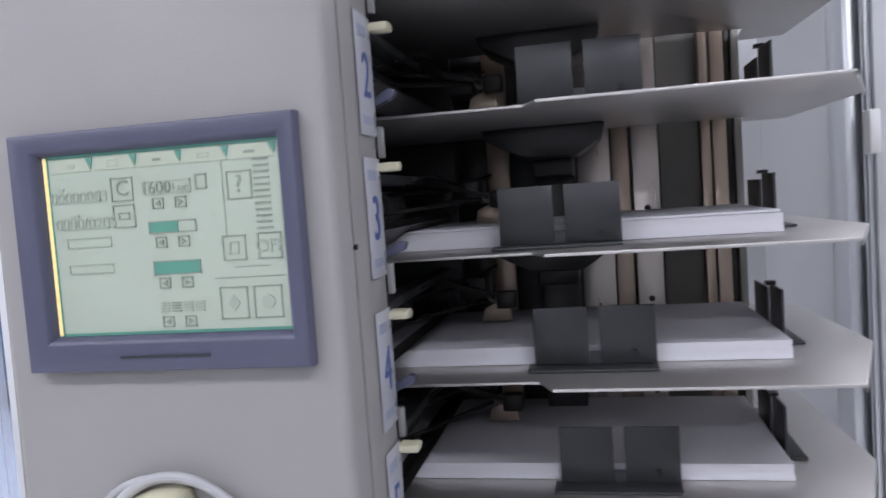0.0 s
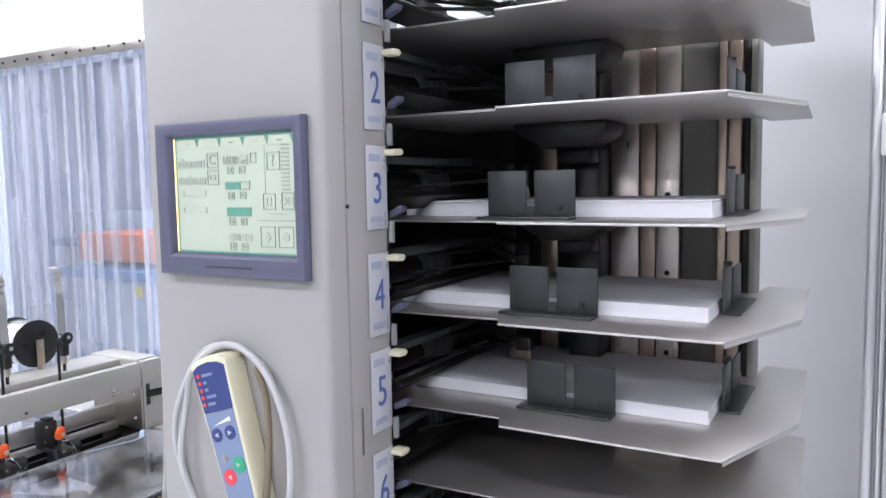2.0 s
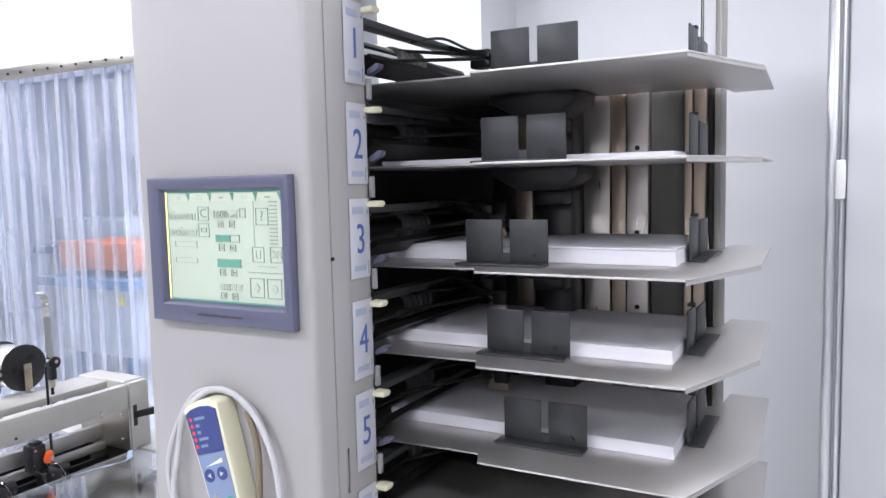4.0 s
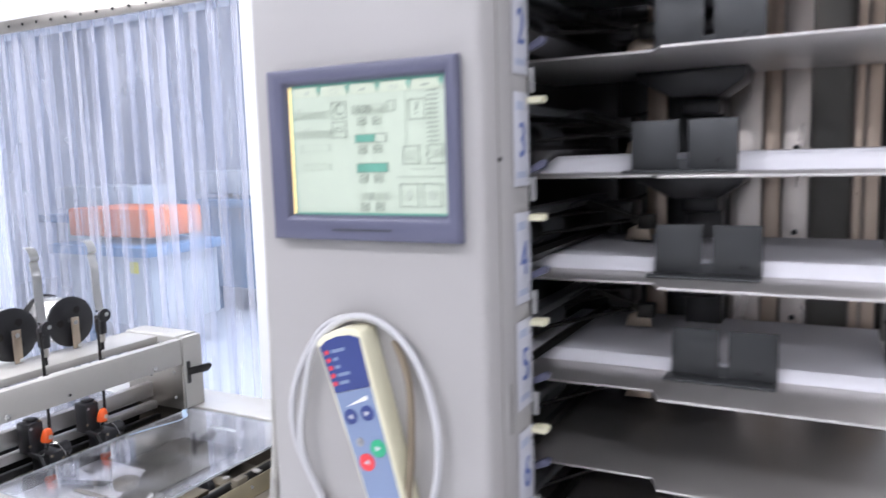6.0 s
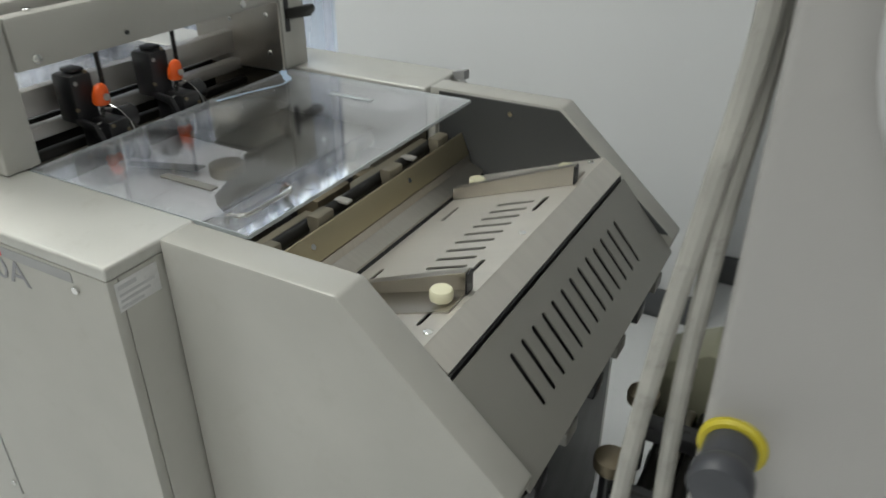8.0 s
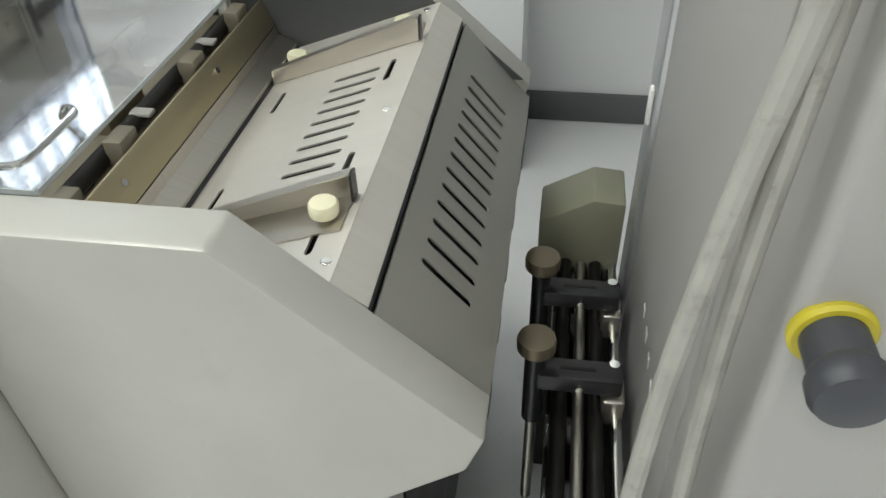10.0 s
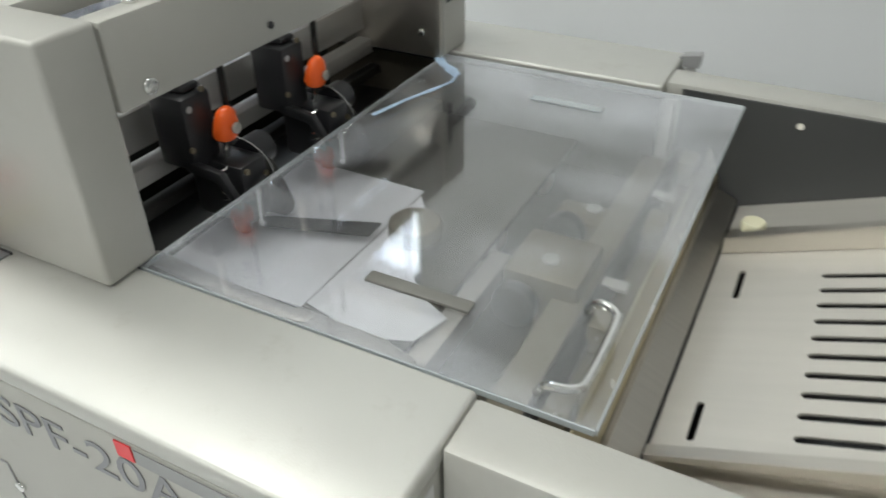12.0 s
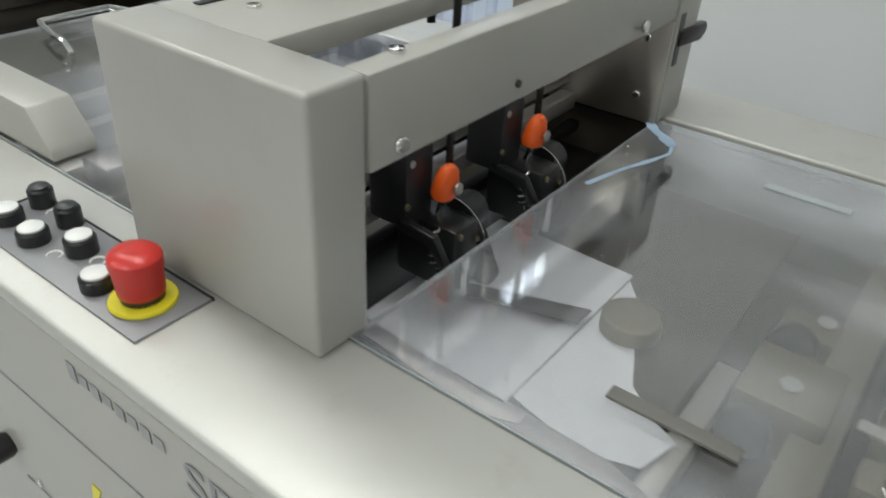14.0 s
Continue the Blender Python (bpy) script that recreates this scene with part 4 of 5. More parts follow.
part("rating_plate", box(-0.8492, -0.8485, 0.749, 0.803, 0.815, 0.849, bevel=0.0002), PLATE, mk, "worn silver rating plate")
part("rating_print", boxes([(-0.8484, -0.848, 0.752, 0.775, 0.84, 0.845), (-0.8484, -0.848, 0.752, 0.797, 0.832, 0.835), (-0.8484, -0.848, 0.752, 0.79, 0.825, 0.828), (-0.8484, -0.848, 0.752, 0.78, 0.818, 0.821)]), CABLEGREY, mk)

# control strip with buttons
panel = part("control_plate", box(-1.472, -1.239, 0.766, 0.829, DK + 0.0004, DK + 0.0022, bevel=0.0004), mat("dark_control_plate", (0.25, 0.25, 0.26), 0.4, 0.2, 0.1, 12), mk, "dark grey control plate")
part("plate_border", boxes([(-1.473, -1.238, 0.8292, 0.8306, DK + 0.0004, DK + 0.003), (-1.4738, -1.4726, 0.766, 0.8306, DK + 0.0004, DK + 0.003)]), BLACK, panel)
for x, y, m, h in ((-1.312, 0.785, WHITE, 0.014), (-1.405, 0.787, WHITE, 0.014), (-1.449, 0.789, WHITE, 0.014), (-1.363, 0.803, WHITE, 0.017), (-1.408, 0.819, DARKPLATE, 0.019), (-1.454, 0.821, DARKPLATE, 0.019)):
    r = 0.0115 if m is WHITE else 0.0095
    btn = part("push_button", lathe([(r + 0.001, DK + 0.0023), (r + 0.001, DK + h - 0.002), (r - 0.0005, DK + h)], m=pose(x, y, 0)), BLACK, mk, "round button in a black collar")
    part("button_cap", lathe([(r - 0.0015, DK + h), (r - 0.0015, DK + h + 0.0015), (r - 0.003, DK + h + 0.0025), (0.0005, DK + h + 0.003)], m=pose(x, y, 0)), m, btn)
for x, y in ((-1.389, 0.817), (-1.434, 0.819), (-1.342, 0.803), (-1.336, 0.82), (-1.329, 0.79), (-1.374, 0.786)):
    ring = bmesh.new()
    add_tube(ring, [(x + 0.006 * math.cos(a * math.pi / 8), y + 0.006 * math.sin(a * math.pi / 8), DK + 0.0024) for a in range(12)], 0.0009, 5)
    part("dial_mark", ring, WHITE, panel)
es = part("emergency_stop", lathe([(0.0235, DK + 0.0023), (0.0245, DK + 0.004), (0.0235, DK + 0.006), (0.015, DK + 0.006)], m=pose(-1.274, 0.797, 0)), YELLOW, mk, "yellow collar under a red mushroom button")
part("stop_neck", lathe([(0.0155, DK + 0.0061), (0.0155, DK + 0.011)], m=pose(-1.274, 0.797, 0)), BLACK, es)
part("stop_head", lathe([(0.0165, DK + 0.0112), (0.017, DK + 0.014), (0.0178, DK + 0.028), (0.0192, DK + 0.036), (0.0186, DK + 0.041), (0.015, DK + 0.0445), (0.007, DK + 0.046), (0.0005, DK + 0.0462)], m=pose(-1.274, 0.797, 0)), RED, es, "red mushroom button")

# raised cover at the delivery end
part("end_cover", prism([(-2.5, DK + 0.0005), (-1.522, DK + 0.0005), (-1.526, 0.882), (-1.556, 0.918), (-2.5, 0.918)], "y", 0.868, 0.915, 0.003), PAINT, mk)

# stitching head housing
HT = 1.055
part("housing_left", box(-1.335, -1.133, 0.833, 0.881, DK + 0.001, HT, bevel=0.004, seg=3), PAINT, mk, "warm grey housing end")
part("housing_right", box(-1.339, -1.153, 1.362, 1.427, DK + 0.001, HT + 0.003, bevel=0.004, seg=3), PAINT, mk)
part("right_plate", box(-1.1525, -1.133, 1.365, 1.425, DK + 0.001, HT - 0.001, bevel=0.002), PAINT, mk)
part("inner_plate", box(-1.334, -1.134, 1.3575, 1.3612, DK + 0.001, 0.986, bevel=0.0008), STEEL, mk, "brushed steel lining plate")
for px, pz in ((-1.16, 0.90), (-1.16, 0.965), (-1.30, 0.90), (-1.245, 0.95)):
    part("screw", cyl((px, 1.3574, pz), (px, 1.3545, pz), 0.0045, seg=12, bevel=0.001), CHROME, mk)
part("pillar_gap", box(-1.1532, -1.1495, 1.3632, 1.3645, DK + 0.002, HT - 0.004), BLACK, mk)
part("front_beam", box(-1.156, -1.1335, 0.8835, 1.360, 0.988, HT - 0.002, bevel=0.003), PAINT, mk, "warm grey front beam")
part("back_beam", box(-1.335, -1.218, 0.8815, 1.3615, 1.035, HT - 0.001, bevel=0.003), PAINT, mk)
part("lever_slot", box(-1.1328, -1.132, 1.372, 1.384, 0.935, 0.992), BLACK, mk)
part("lever", prism([(1.374, 0.956), (1.440, 0.950), (1.452, 0.956), (1.455, 0.963), (1.45, 0.970), (1.374, 0.974)], "x", -1.14, -1.129, 0.003), DARKSTEEL, mk, "short dark lever")
for y, z in ((0.911, 1.0), (1.274, 1.0)):
    part("screw", cyl((-1.1336, y, z), (-1.129, y, z), 0.0062, seg=16, bevel=0.0015), CHROME, mk)
part("screw", cyl((-1.1336, 1.049, 1.003), (-1.1315, 1.049, 1.003), 0.0032, seg=12), BLACK, mk)
for x, y in ((-1.148, 0.925), (-1.28, 0.925), (-1.148, 1.31)):
    part("screw", cyl((x, y, HT - 0.002), (x, y, HT + 0.0015), 0.0055, seg=14, bevel=0.001), CHROME, mk)
part("top_slot", box(-1.315, -1.308, 0.90, 0.985, HT - 0.0008, HT + 0.0004), BLACK, mk)
# clincher bed and rails under the beam
part("rear_rail", box(-1.265, -1.245, 0.8815, 1.36, 0.892, 0.93, bevel=0.002), SHELF, mk)
part("rail", box(-1.255, -1.235, 0.8815, 1.36, 0.862, 0.881, bevel=0.002), SHELF, mk)
part("cross_rail", box(-1.24, -1.225, 0.8815, 1.36, 0.835, 0.848, bevel=0.002), DARKSTEEL, mk)
part("clinch_bed", box(-1.29, -1.148, 0.866, 1.39, 0.775, 0.80, bevel=0.003), DARKSTEEL, mk)
part("head_wall", box(-1.32, -1.308, 0.8815, 1.36, 0.80, 0.868), DARKSTEEL, mk)
for y in (1.012, 1.149):
    part("head_body", box(-1.226, -1.184, y - 0.031, y + 0.005, 0.881, 0.951, bevel=0.005), BLACK, mk, "black stitching head")
    part("head_top", box(-1.216, -1.19, y - 0.022, y + 0.000, 0.9515, 0.958, bevel=0.003), BLACK, mk)
    part("head_lower", box(-1.21, -1.146, y - 0.014, y + 0.022, 0.825, 0.887, bevel=0.006), BLACK, mk)
    part("head_foot", prism([(-1.206, 0.819), (-1.135, 0.819), (-1.13, 0.831), (-1.148, 0.869), (-1.17, 0.885), (-1.206, 0.885)], "y", y + 0.0225, y + 0.036, 0.003), DARKSTEEL, mk)
    for dx, dy, dz in ((-0.1755, -0.008, 0.881), (-0.1755, 0.016, 0.869), (-0.2135, -0.03, 0.904), (-0.2135, -0.006, 0.953)):
        part("head_screw", cyl((-0.971 + dx, y + dy, dz), (-0.9685 + dx, y + dy, dz), 0.0028, seg=10), BRONZE, mk)
    part("head_wire", tube(smooth_path([(-1.175, y + 0.012, 0.903), (-1.156, y + 0.018, 0.893), (-1.142, y + 0.022, 0.871), (-1.14, y + 0.014, 0.845), (-1.146, y + 0.006, 0.827)], 6), 0.0007, 6), CHROME, mk)
    part("head_spacer", box(-1.156, -1.142, y - 0.026, y - 0.016, 0.825, 0.855, bevel=0.002), DARKSTEEL, mk)
    part("head_pin", cyl((-1.142, y - 0.004, 0.825), (-1.142, y - 0.004, 0.864), 0.004, seg=10), CHROME, mk)
    part("head_arm", cyl((-1.17, y + 0.022, 0.879), (-1.17, y + 0.045, 0.879), 0.016, seg=18), BLACK, mk)
    part("head_mark", cyl((-1.1838, y - 0.024, 0.94), (-1.1832, y - 0.024, 0.94), 0.0032, seg=14), GREYPRINT, mk)
    part("head_spring", tube([(-1.166 + 0.004 * math.cos(a * 0.919), y - 0.016 + 0.004 * math.sin(a * 0.919), 0.847 + 0.0011 * a) for a in range(36)], 0.0008, 5), CHROME, mk)
    part("head_lever", prism([(-1.195, 0.892), (-1.156, 0.887), (-1.142, 0.865), (-1.148, 0.861), (-1.162, 0.877), (-1.195, 0.881)], "y", y - 0.031, y - 0.024, 0.001), BLACK, mk)
    part("head_link", cyl((-1.175, y, 0.887), (-1.169, y, 0.907), 0.0035, seg=10), CHROME, mk)
    part("wire_plate", box(-1.16, -1.156, y + 0.008, y + 0.03, 0.854, 0.879, bevel=0.001), STEEL, mk)
    kn = part("orange_knob", lathe([(0.0145, -0.018), (0.0165, -0.014), (0.0155, 0.0), (0.012, 0.013), (0.006, 0.0185), (0.0005, 0.0195)], m=pose(-1.168, y, 0.922, 0, 12, 0) @ Matrix.Diagonal((0.62, 0.78, 0.80, 1))), ORANGE, mk, "orange plastic knob")
    part("knob_screw", cyl((-1.1575, y, 0.919), (-1.1545, y, 0.919), 0.0052, seg=14, bevel=0.001), STEEL, kn)
    part("rod", cyl((-1.175, y + 0.012, 0.899), (-1.175, y + 0.012, 1.144), 0.0033, seg=10), DARKSTEEL, mk)
    part("rod", cyl((-1.202, y - 0.010, 0.969), (-1.202, y - 0.010, 1.014), 0.0045, seg=10), STEEL, mk)

# wire spools, tensioners and spring strips above the housing
for y in (1.045, 1.190):
    sp = thing("wire_spool", (-1.36, y, HT), "spool of shiny steel wire with black flanges on a bracket", "wire spool", "wire spools")
    cz = HT + 0.064
    part("bracket", box(-1.302, -1.299, y - 0.006, y + 0.014, HT, cz + 0.012, bevel=0.001), WARMSTEEL, sp)
    part("axle", cyl((-1.44, y + 0.004, cz), (-1.297, y + 0.004, cz), 0.0055, seg=14), CHROME, sp)
    part("wire", lathe([(0.052, -1.4125), (0.0555, -1.406), (0.0555, -1.324), (0.052, -1.3175)], 36, pose(0, y + 0.004, cz) @ pose(0, 0, 0, 0, 90, 0)), WIRE, sp, "wound bright steel wire")
    for x in (-1.413, -1.317):
        fl = part("flange", lathe([(0.054, x - 0.004), (0.0605, x - 0.002), (0.0605, x + 0.002), (0.054, x + 0.004), (0.018, x + 0.003)], 40, pose(0, y + 0.004, cz) @ pose(0, 0, 0, 0, 90, 0)), BLACK, sp, "black plastic flange")
    for a in (60, 180, 300):
        part("window", cyl((-1.3135, y + 0.004 + 0.03 * math.cos(radians(a)), cz + 0.03 * math.sin(radians(a))), (-1.3125, y + 0.004 + 0.03 * math.cos(radians(a)), cz + 0.03 * math.sin(radians(a))), 0.009, seg=14), DARKSTEEL, sp)
    part("nut", cyl((-1.2985, y + 0.004, HT + 0.008), (-1.29, y + 0.004, HT + 0.008), 0.005, seg=6), CHROME, sp)
    ty = y + 0.022
    tn = thing("wire_tensioner", (-1.24, ty, HT), "black wire tensioner with a curved bright spring strip", "wire tensioner", "wire tensioners")
    part("post", cyl((-1.232, ty, HT - 0.03), (-1.232, ty, HT + 0.05), 0.004, seg=10), DARKSTEEL, tn)
    part("collar", cyl((-1.232, ty, HT + 0.018), (-1.232, ty, HT + 0.036), 0.0085, seg=14), STEEL, tn)
    part("clamp", box(-1.246, -1.222, ty - 0.008, ty + 0.010, HT + 0.037, HT + 0.083, bevel=0.004), BLACK, tn)
    part("disc", cyl((-1.2215, ty + 0.001, HT + 0.083), (-1.215, ty + 0.001, HT + 0.083), 0.0155, seg=24), BLACK, tn)
    part("disc_bolt", cyl((-1.2149, ty + 0.001, HT + 0.086), (-1.209, ty + 0.001, HT + 0.086), 0.005, seg=12), CHROME, tn)
    bm = bmesh.new()
    prof = smooth_path([(-1.238, 0, HT + 0.09), (-1.248, 0, HT + 0.15), (-1.252, 0, HT + 0.195), (-1.262, 0, HT + 0.222), (-1.256, 0, HT + 0.232), (-1.268, 0, HT + 0.252), (-1.285, 0, HT + 0.258)], 5)
    cols = [[bm.verts.new((p[0] + d, ty + 0.004 + s * 1.15 + 0.06 * (p[2] - HT - 0.09), p[2] + d)) for s, d in ((-0.009, 0), (0.009, 0), (0.009, 0.0012), (-0.009, 0.0012))] for p in prof]
    for a, b in zip(cols, cols[1:]):
        for k in range(4):
            bm.faces.new((a[k], a[(k + 1) % 4], b[(k + 1) % 4], b[k]))
    part("spring_strip", bm, CHROME, tn, "curved bright spring strip")

# clear cover over the folding well, and what lies under it
cover = part("clear_cover", box(-1.137, -0.775, 0.8665, 1.377, DK - 0.006, DK - 0.001), ACRYLIC, mk, "dusty clear acrylic cover with smears and a painted pale veil")
cover.visible_shadow = False
part("cover_edge", boxes([(-0.7748, -0.7735, 0.8665, 1.377, DK - 0.0058, DK - 0.0012), (-1.137, -0.7752, 0.8650, 0.8663, DK - 0.0058, DK - 0.0012),
                          (-1.1383, -1.1372, 0.8665, 1.377, DK - 0.0058, DK - 0.0012), (-1.137, -0.7752, 1.3772, 1.3785, DK - 0.0058, DK - 0.0012)]), EDGE, cover)
part("cover_handle", tube(smooth_path([(-0.817, 0.879, DK - 0.001), (-0.810, 0.877, DK + 0.009), (-0.795, 0.878, DK + 0.012), (-0.789, 0.890, DK + 0.012), (-0.789, 0.946, DK + 0.012), (-0.793, 0.960, DK + 0.012), (-0.806, 0.968, DK + 0.009), (-0.814, 0.969, DK - 0.001)], 6), 0.0032), CHROME, cover, "bent chrome handle")
part("stick_on_bar", box(-0.973, -0.887, 0.927, 0.939, DK - 0.0008, DK + 0.002, bevel=0.0006), BARGREY, cover)
part("stick_on_bar", box(-0.988, -0.907, 1.2915, 1.3035, DK - 0.0008, DK + 0.0006, bevel=0.0003), EDGE, cover)


def ribbon(pts, w, z, t=0.0006):
    bm = bmesh.new()
    rows = []
    for i, (x, y) in enumerate(pts):
        a, b = pts[max(i - 1, 0)], pts[min(i + 1, len(pts) - 1)]
        d = Vector((b[0] - a[0], b[1] - a[1], 0)).normalized()
        k = w * (0.6 + 0.8 * random.random()) / 2
        nrm = Vector((-d.y, d.x, 0)) * k
        p = Vector((x, y, z))
        rows.append([bm.verts.new(p - nrm), bm.verts.new(p + nrm), bm.verts.new(p + nrm + Vector((0, 0, t))), bm.verts.new(p - nrm + Vector((0, 0, t)))])
    for a, b in zip(rows, rows[1:]):
        for k in range(4):
            bm.faces.new((a[k], a[(k + 1) % 4], b[(k + 1) % 4], b[k]))
    bm.faces.new(rows[0][::-1])
    bm.faces.new(rows[-1])
    return bm


part("tape", ribbon([(-1.152, 1.383), (-1.143, 1.368), (-1.132, 1.353), (-1.126, 1.347), (-1.12, 1.342), (-1.113, 1.338), (-1.108, 1.333), (-1.10, 1.326), (-1.094, 1.320)], 0.014, DK - 0.0009), TAPE, cover, "torn pale blue tape")
part("tape", ribbon([(-1.095, 1.323), (-1.089, 1.30), (-1.093, 1.285), (-1.099, 1.266), (-1.105, 1.248), (-1.111, 1.231), (-1.117, 1.205), (-1.123, 1.18)], 0.0045, DK - 0.0009), TAPE, cover, "torn pale blue tape")

# folding mechanism seen through the cover
part("side_strip", prism([(-1.05, 0.915), (-0.955, 0.905), (-0.93, 0.912), (-0.93, 0.925), (-0.962, 0.935), (-1.05, 0.938)], "z", 0.806, 0.81, 0.0008), STEEL, mk)
part("fold_motor", cyl((-1.017, 1.080, 0.8055), (-1.017, 1.080, 0.823), 0.026, seg=28, bevel=0.003), BRONZE, mk)
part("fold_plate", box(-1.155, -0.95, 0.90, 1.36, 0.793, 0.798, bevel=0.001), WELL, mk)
part("front_bar", box(-1.13, -0.80, 0.868, 0.879, 0.80, 0.835, bevel=0.002), STEEL, mk)
part("cross_bar", box(-0.945, -0.925, 0.88, 1.10, 0.775, 0.80, bevel=0.002), STEEL, mk)
for y in (1.067, 1.20):
    low = 0.018 if y > 1.1 else 0.0
    blk = part("drive_block", box(-0.925, -0.852 - low, y + 0.01, y + 0.088 - 2 * low, 0.7455, 0.80 - low, bevel=0.004), BRONZE, mk)
    part("block_boss", cyl((-0.888, y + 0.040, 0.8001 - low), (-0.888, y + 0.040, 0.804 - low), 0.009, seg=20, bevel=0.002), RUBBER, blk)
    part("drive_wheel", cyl((-0.905, y - 0.012, 0.775), (-0.905, y + 0.004, 0.775), 0.022, seg=24, bevel=0.003), BLACK, mk)
for y in (0.95, 1.10, 1.16, 1.30):
    part("fold_clip", box(-1.0, -0.965, y, y + 0.028, 0.7455, 0.79, bevel=0.004), STEEL, mk)
part("fold_roller", cyl((-0.985, 0.88, 0.765), (-0.985, 1.385, 0.765), 0.016, seg=20), RUBBER, mk)
part("fold_roller", cyl((-1.02, 0.88, 0.765), (-1.02, 1.385, 0.765), 0.014, seg=20), CHROME, mk)
part("motor", cyl((-0.965, 0.905, 0.765), (-0.885, 0.905, 0.765), 0.02, seg=20, bevel=0.002), BLACK, mk)
part("wire_loom", tube(smooth_path([(-0.86, 0.89, 0.75), (-0.84, 0.93, 0.77), (-0.83, 0.99, 0.78), (-0.85, 1.04, 0.76)]), 0.004), BLACK, mk)

# clear cover at the delivery side
cover2 = part("clear_cover", box(-1.93, -1.352, 0.8665, 1.3895, DK - 0.006, DK - 0.001), ACRYLIC, mk, "dusty clear acrylic cover with a painted pale veil")
cover2.visible_shadow = False
part("cover_edge", boxes([(-1.9315, -1.9302, 0.8665, 1.3895, DK - 0.0058, DK - 0.0012), (-1.93, -1.352, 0.8650, 0.8663, DK - 0.0058, DK - 0.0012)]), EDGE, cover2)
part("cover_handle", tube(smooth_path([(-1.80, 1.045, DK - 0.001), (-1.815, 1.045, DK + 0.012), (-1.84, 1.046, DK + 0.014), (-1.895, 1.06, DK + 0.014), (-1.905, 1.075, DK + 0.014), (-1.905, 1.155, DK + 0.014), (-1.895, 1.17, DK + 0.014), (-1.84, 1.18, DK + 0.014), (-1.815, 1.18, DK + 0.012), (-1.80, 1.18, DK - 0.001)], 6), 0.0045), CHROME, cover2, "bent chrome handle")
for a in range(5):
    part("delivery_bar", box(-1.84 + 0.09 * a, -1.815 + 0.09 * a, 0.88, 1.385, 0.76, 0.80, bevel=0.003), STEEL, mk)
for x, y in ((-1.60, 0.93), (-1.48, 1.0), (-1.72, 1.1), (-1.55, 1.2), (-1.43, 0.92), (-1.65, 1.32)):
    part("delivery_block", box(x, x + 0.05, y, y + 0.05, 0.8005, 0.83, bevel=0.004), STEEL if x < -1.5 else PAINT, mk)
part("delivery_box", box(-2.45, -2.12, 1.08, 1.385, DK + 0.0005, 1.01, bevel=0.005), PAINT, mk)

# sheet on its way through, and the fingers that hold it
sheet = solid("paper_sheet", prism([(-1.205, 0.945), (-1.0525, 0.942), (-1.0515, 1.160), (-1.205, 1.163)], "z", 0.8035, 0.8045), PAPER, (-1.15, 1.05, 0.8035), "white paper sheet lying under the clear cover", "paper", "sheets under the cover")
sheet2 = solid("paper_sheet", prism([(-1.0505, 0.950), (-0.985, 0.934), (-0.945, 0.948), (-0.934, 0.985), (-0.960, 0.998), (-0.985, 1.020), (-1.000, 1.055), (-1.018, 1.090), (-1.030, 1.125), (-1.0495, 1.15)], "z", 0.8037, 0.8047), PAPER, (-1.0, 1.05, 0.8035), "white paper sheet lying under the clear cover", "paper", "sheets under the cover")
part("finger", prism([(-1.158, 1.022), (-1.15, 1.018), (-1.05, 1.048), (-1.05, 1.072), (-1.15, 1.036), (-1.158, 1.031)], "z", 0.813, 0.816, 0.0008), DARKPLATE, mk)
part("side_finger", prism([(-1.215, 0.928), (-1.06, 0.912), (-1.03, 0.922), (-1.03, 0.934), (-1.06, 0.932), (-1.215, 0.944)], "z", 0.8075, 0.812, 0.0008), STEEL, mk)

# ---- infeed section of the booklet maker ----
side = [(-0.8475, 0.10), (-0.8475, DK + 0.002), (-0.619, DK + 0.002), (-0.432, 0.698), (-0.447, 0.655), (-0.515, 0.60), (-0.515, 0.10)]
part("infeed_side", prism(side, "y", 0.81, 0.857, 0.004), PAINT, mk, "warm grey folded side of the infeed")
part("infeed_side", prism([(-0.865, 0.10), (-0.865, DK + 0.001), (-0.632, DK + 0.001), (-0.436, 0.692), (-0.447, 0.655), (-0.515, 0.60), (-0.515, 0.10)], "y", 1.405, 1.452, 0.004), PAINT, mk)
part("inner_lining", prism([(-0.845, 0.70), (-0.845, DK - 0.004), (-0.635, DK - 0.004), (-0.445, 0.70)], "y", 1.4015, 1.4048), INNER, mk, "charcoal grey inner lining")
part("lining_screw", cyl((-0.715, 1.4012, 0.848), (-0.715, 1.399, 0.848), 0.004, seg=12), CHROME, mk)
part("notch_bracket", prism([(-0.875, DK - 0.01), (-0.845, DK - 0.01), (-0.845, DK + 0.006), (-0.868, DK + 0.002)], "y", 1.49, 1.508), GREYPRINT, mk)
# end face coloured dark steel in place of the shade on it
part("shaded_infeed_end", prism([(-0.4425, 0.663), (-0.4385, 0.668), (-0.4435, 0.655), (-0.508, 0.60), (-0.508, 0.12), (-0.514, 0.12), (-0.514, 0.602)], "y", 0.8575, 1.4045), DARKSTEEL, mk)
for k in range(6):
    part("end_clip", box(-0.452, -0.436, 0.875 + 0.09 * k, 0.91 + 0.09 * k, 0.640, 0.660, bevel=0.002), LOUVRE if k % 2 else BLACK, mk)


def tray_z(x):
    return 0.8025 + 0.355 * (x + 0.566)


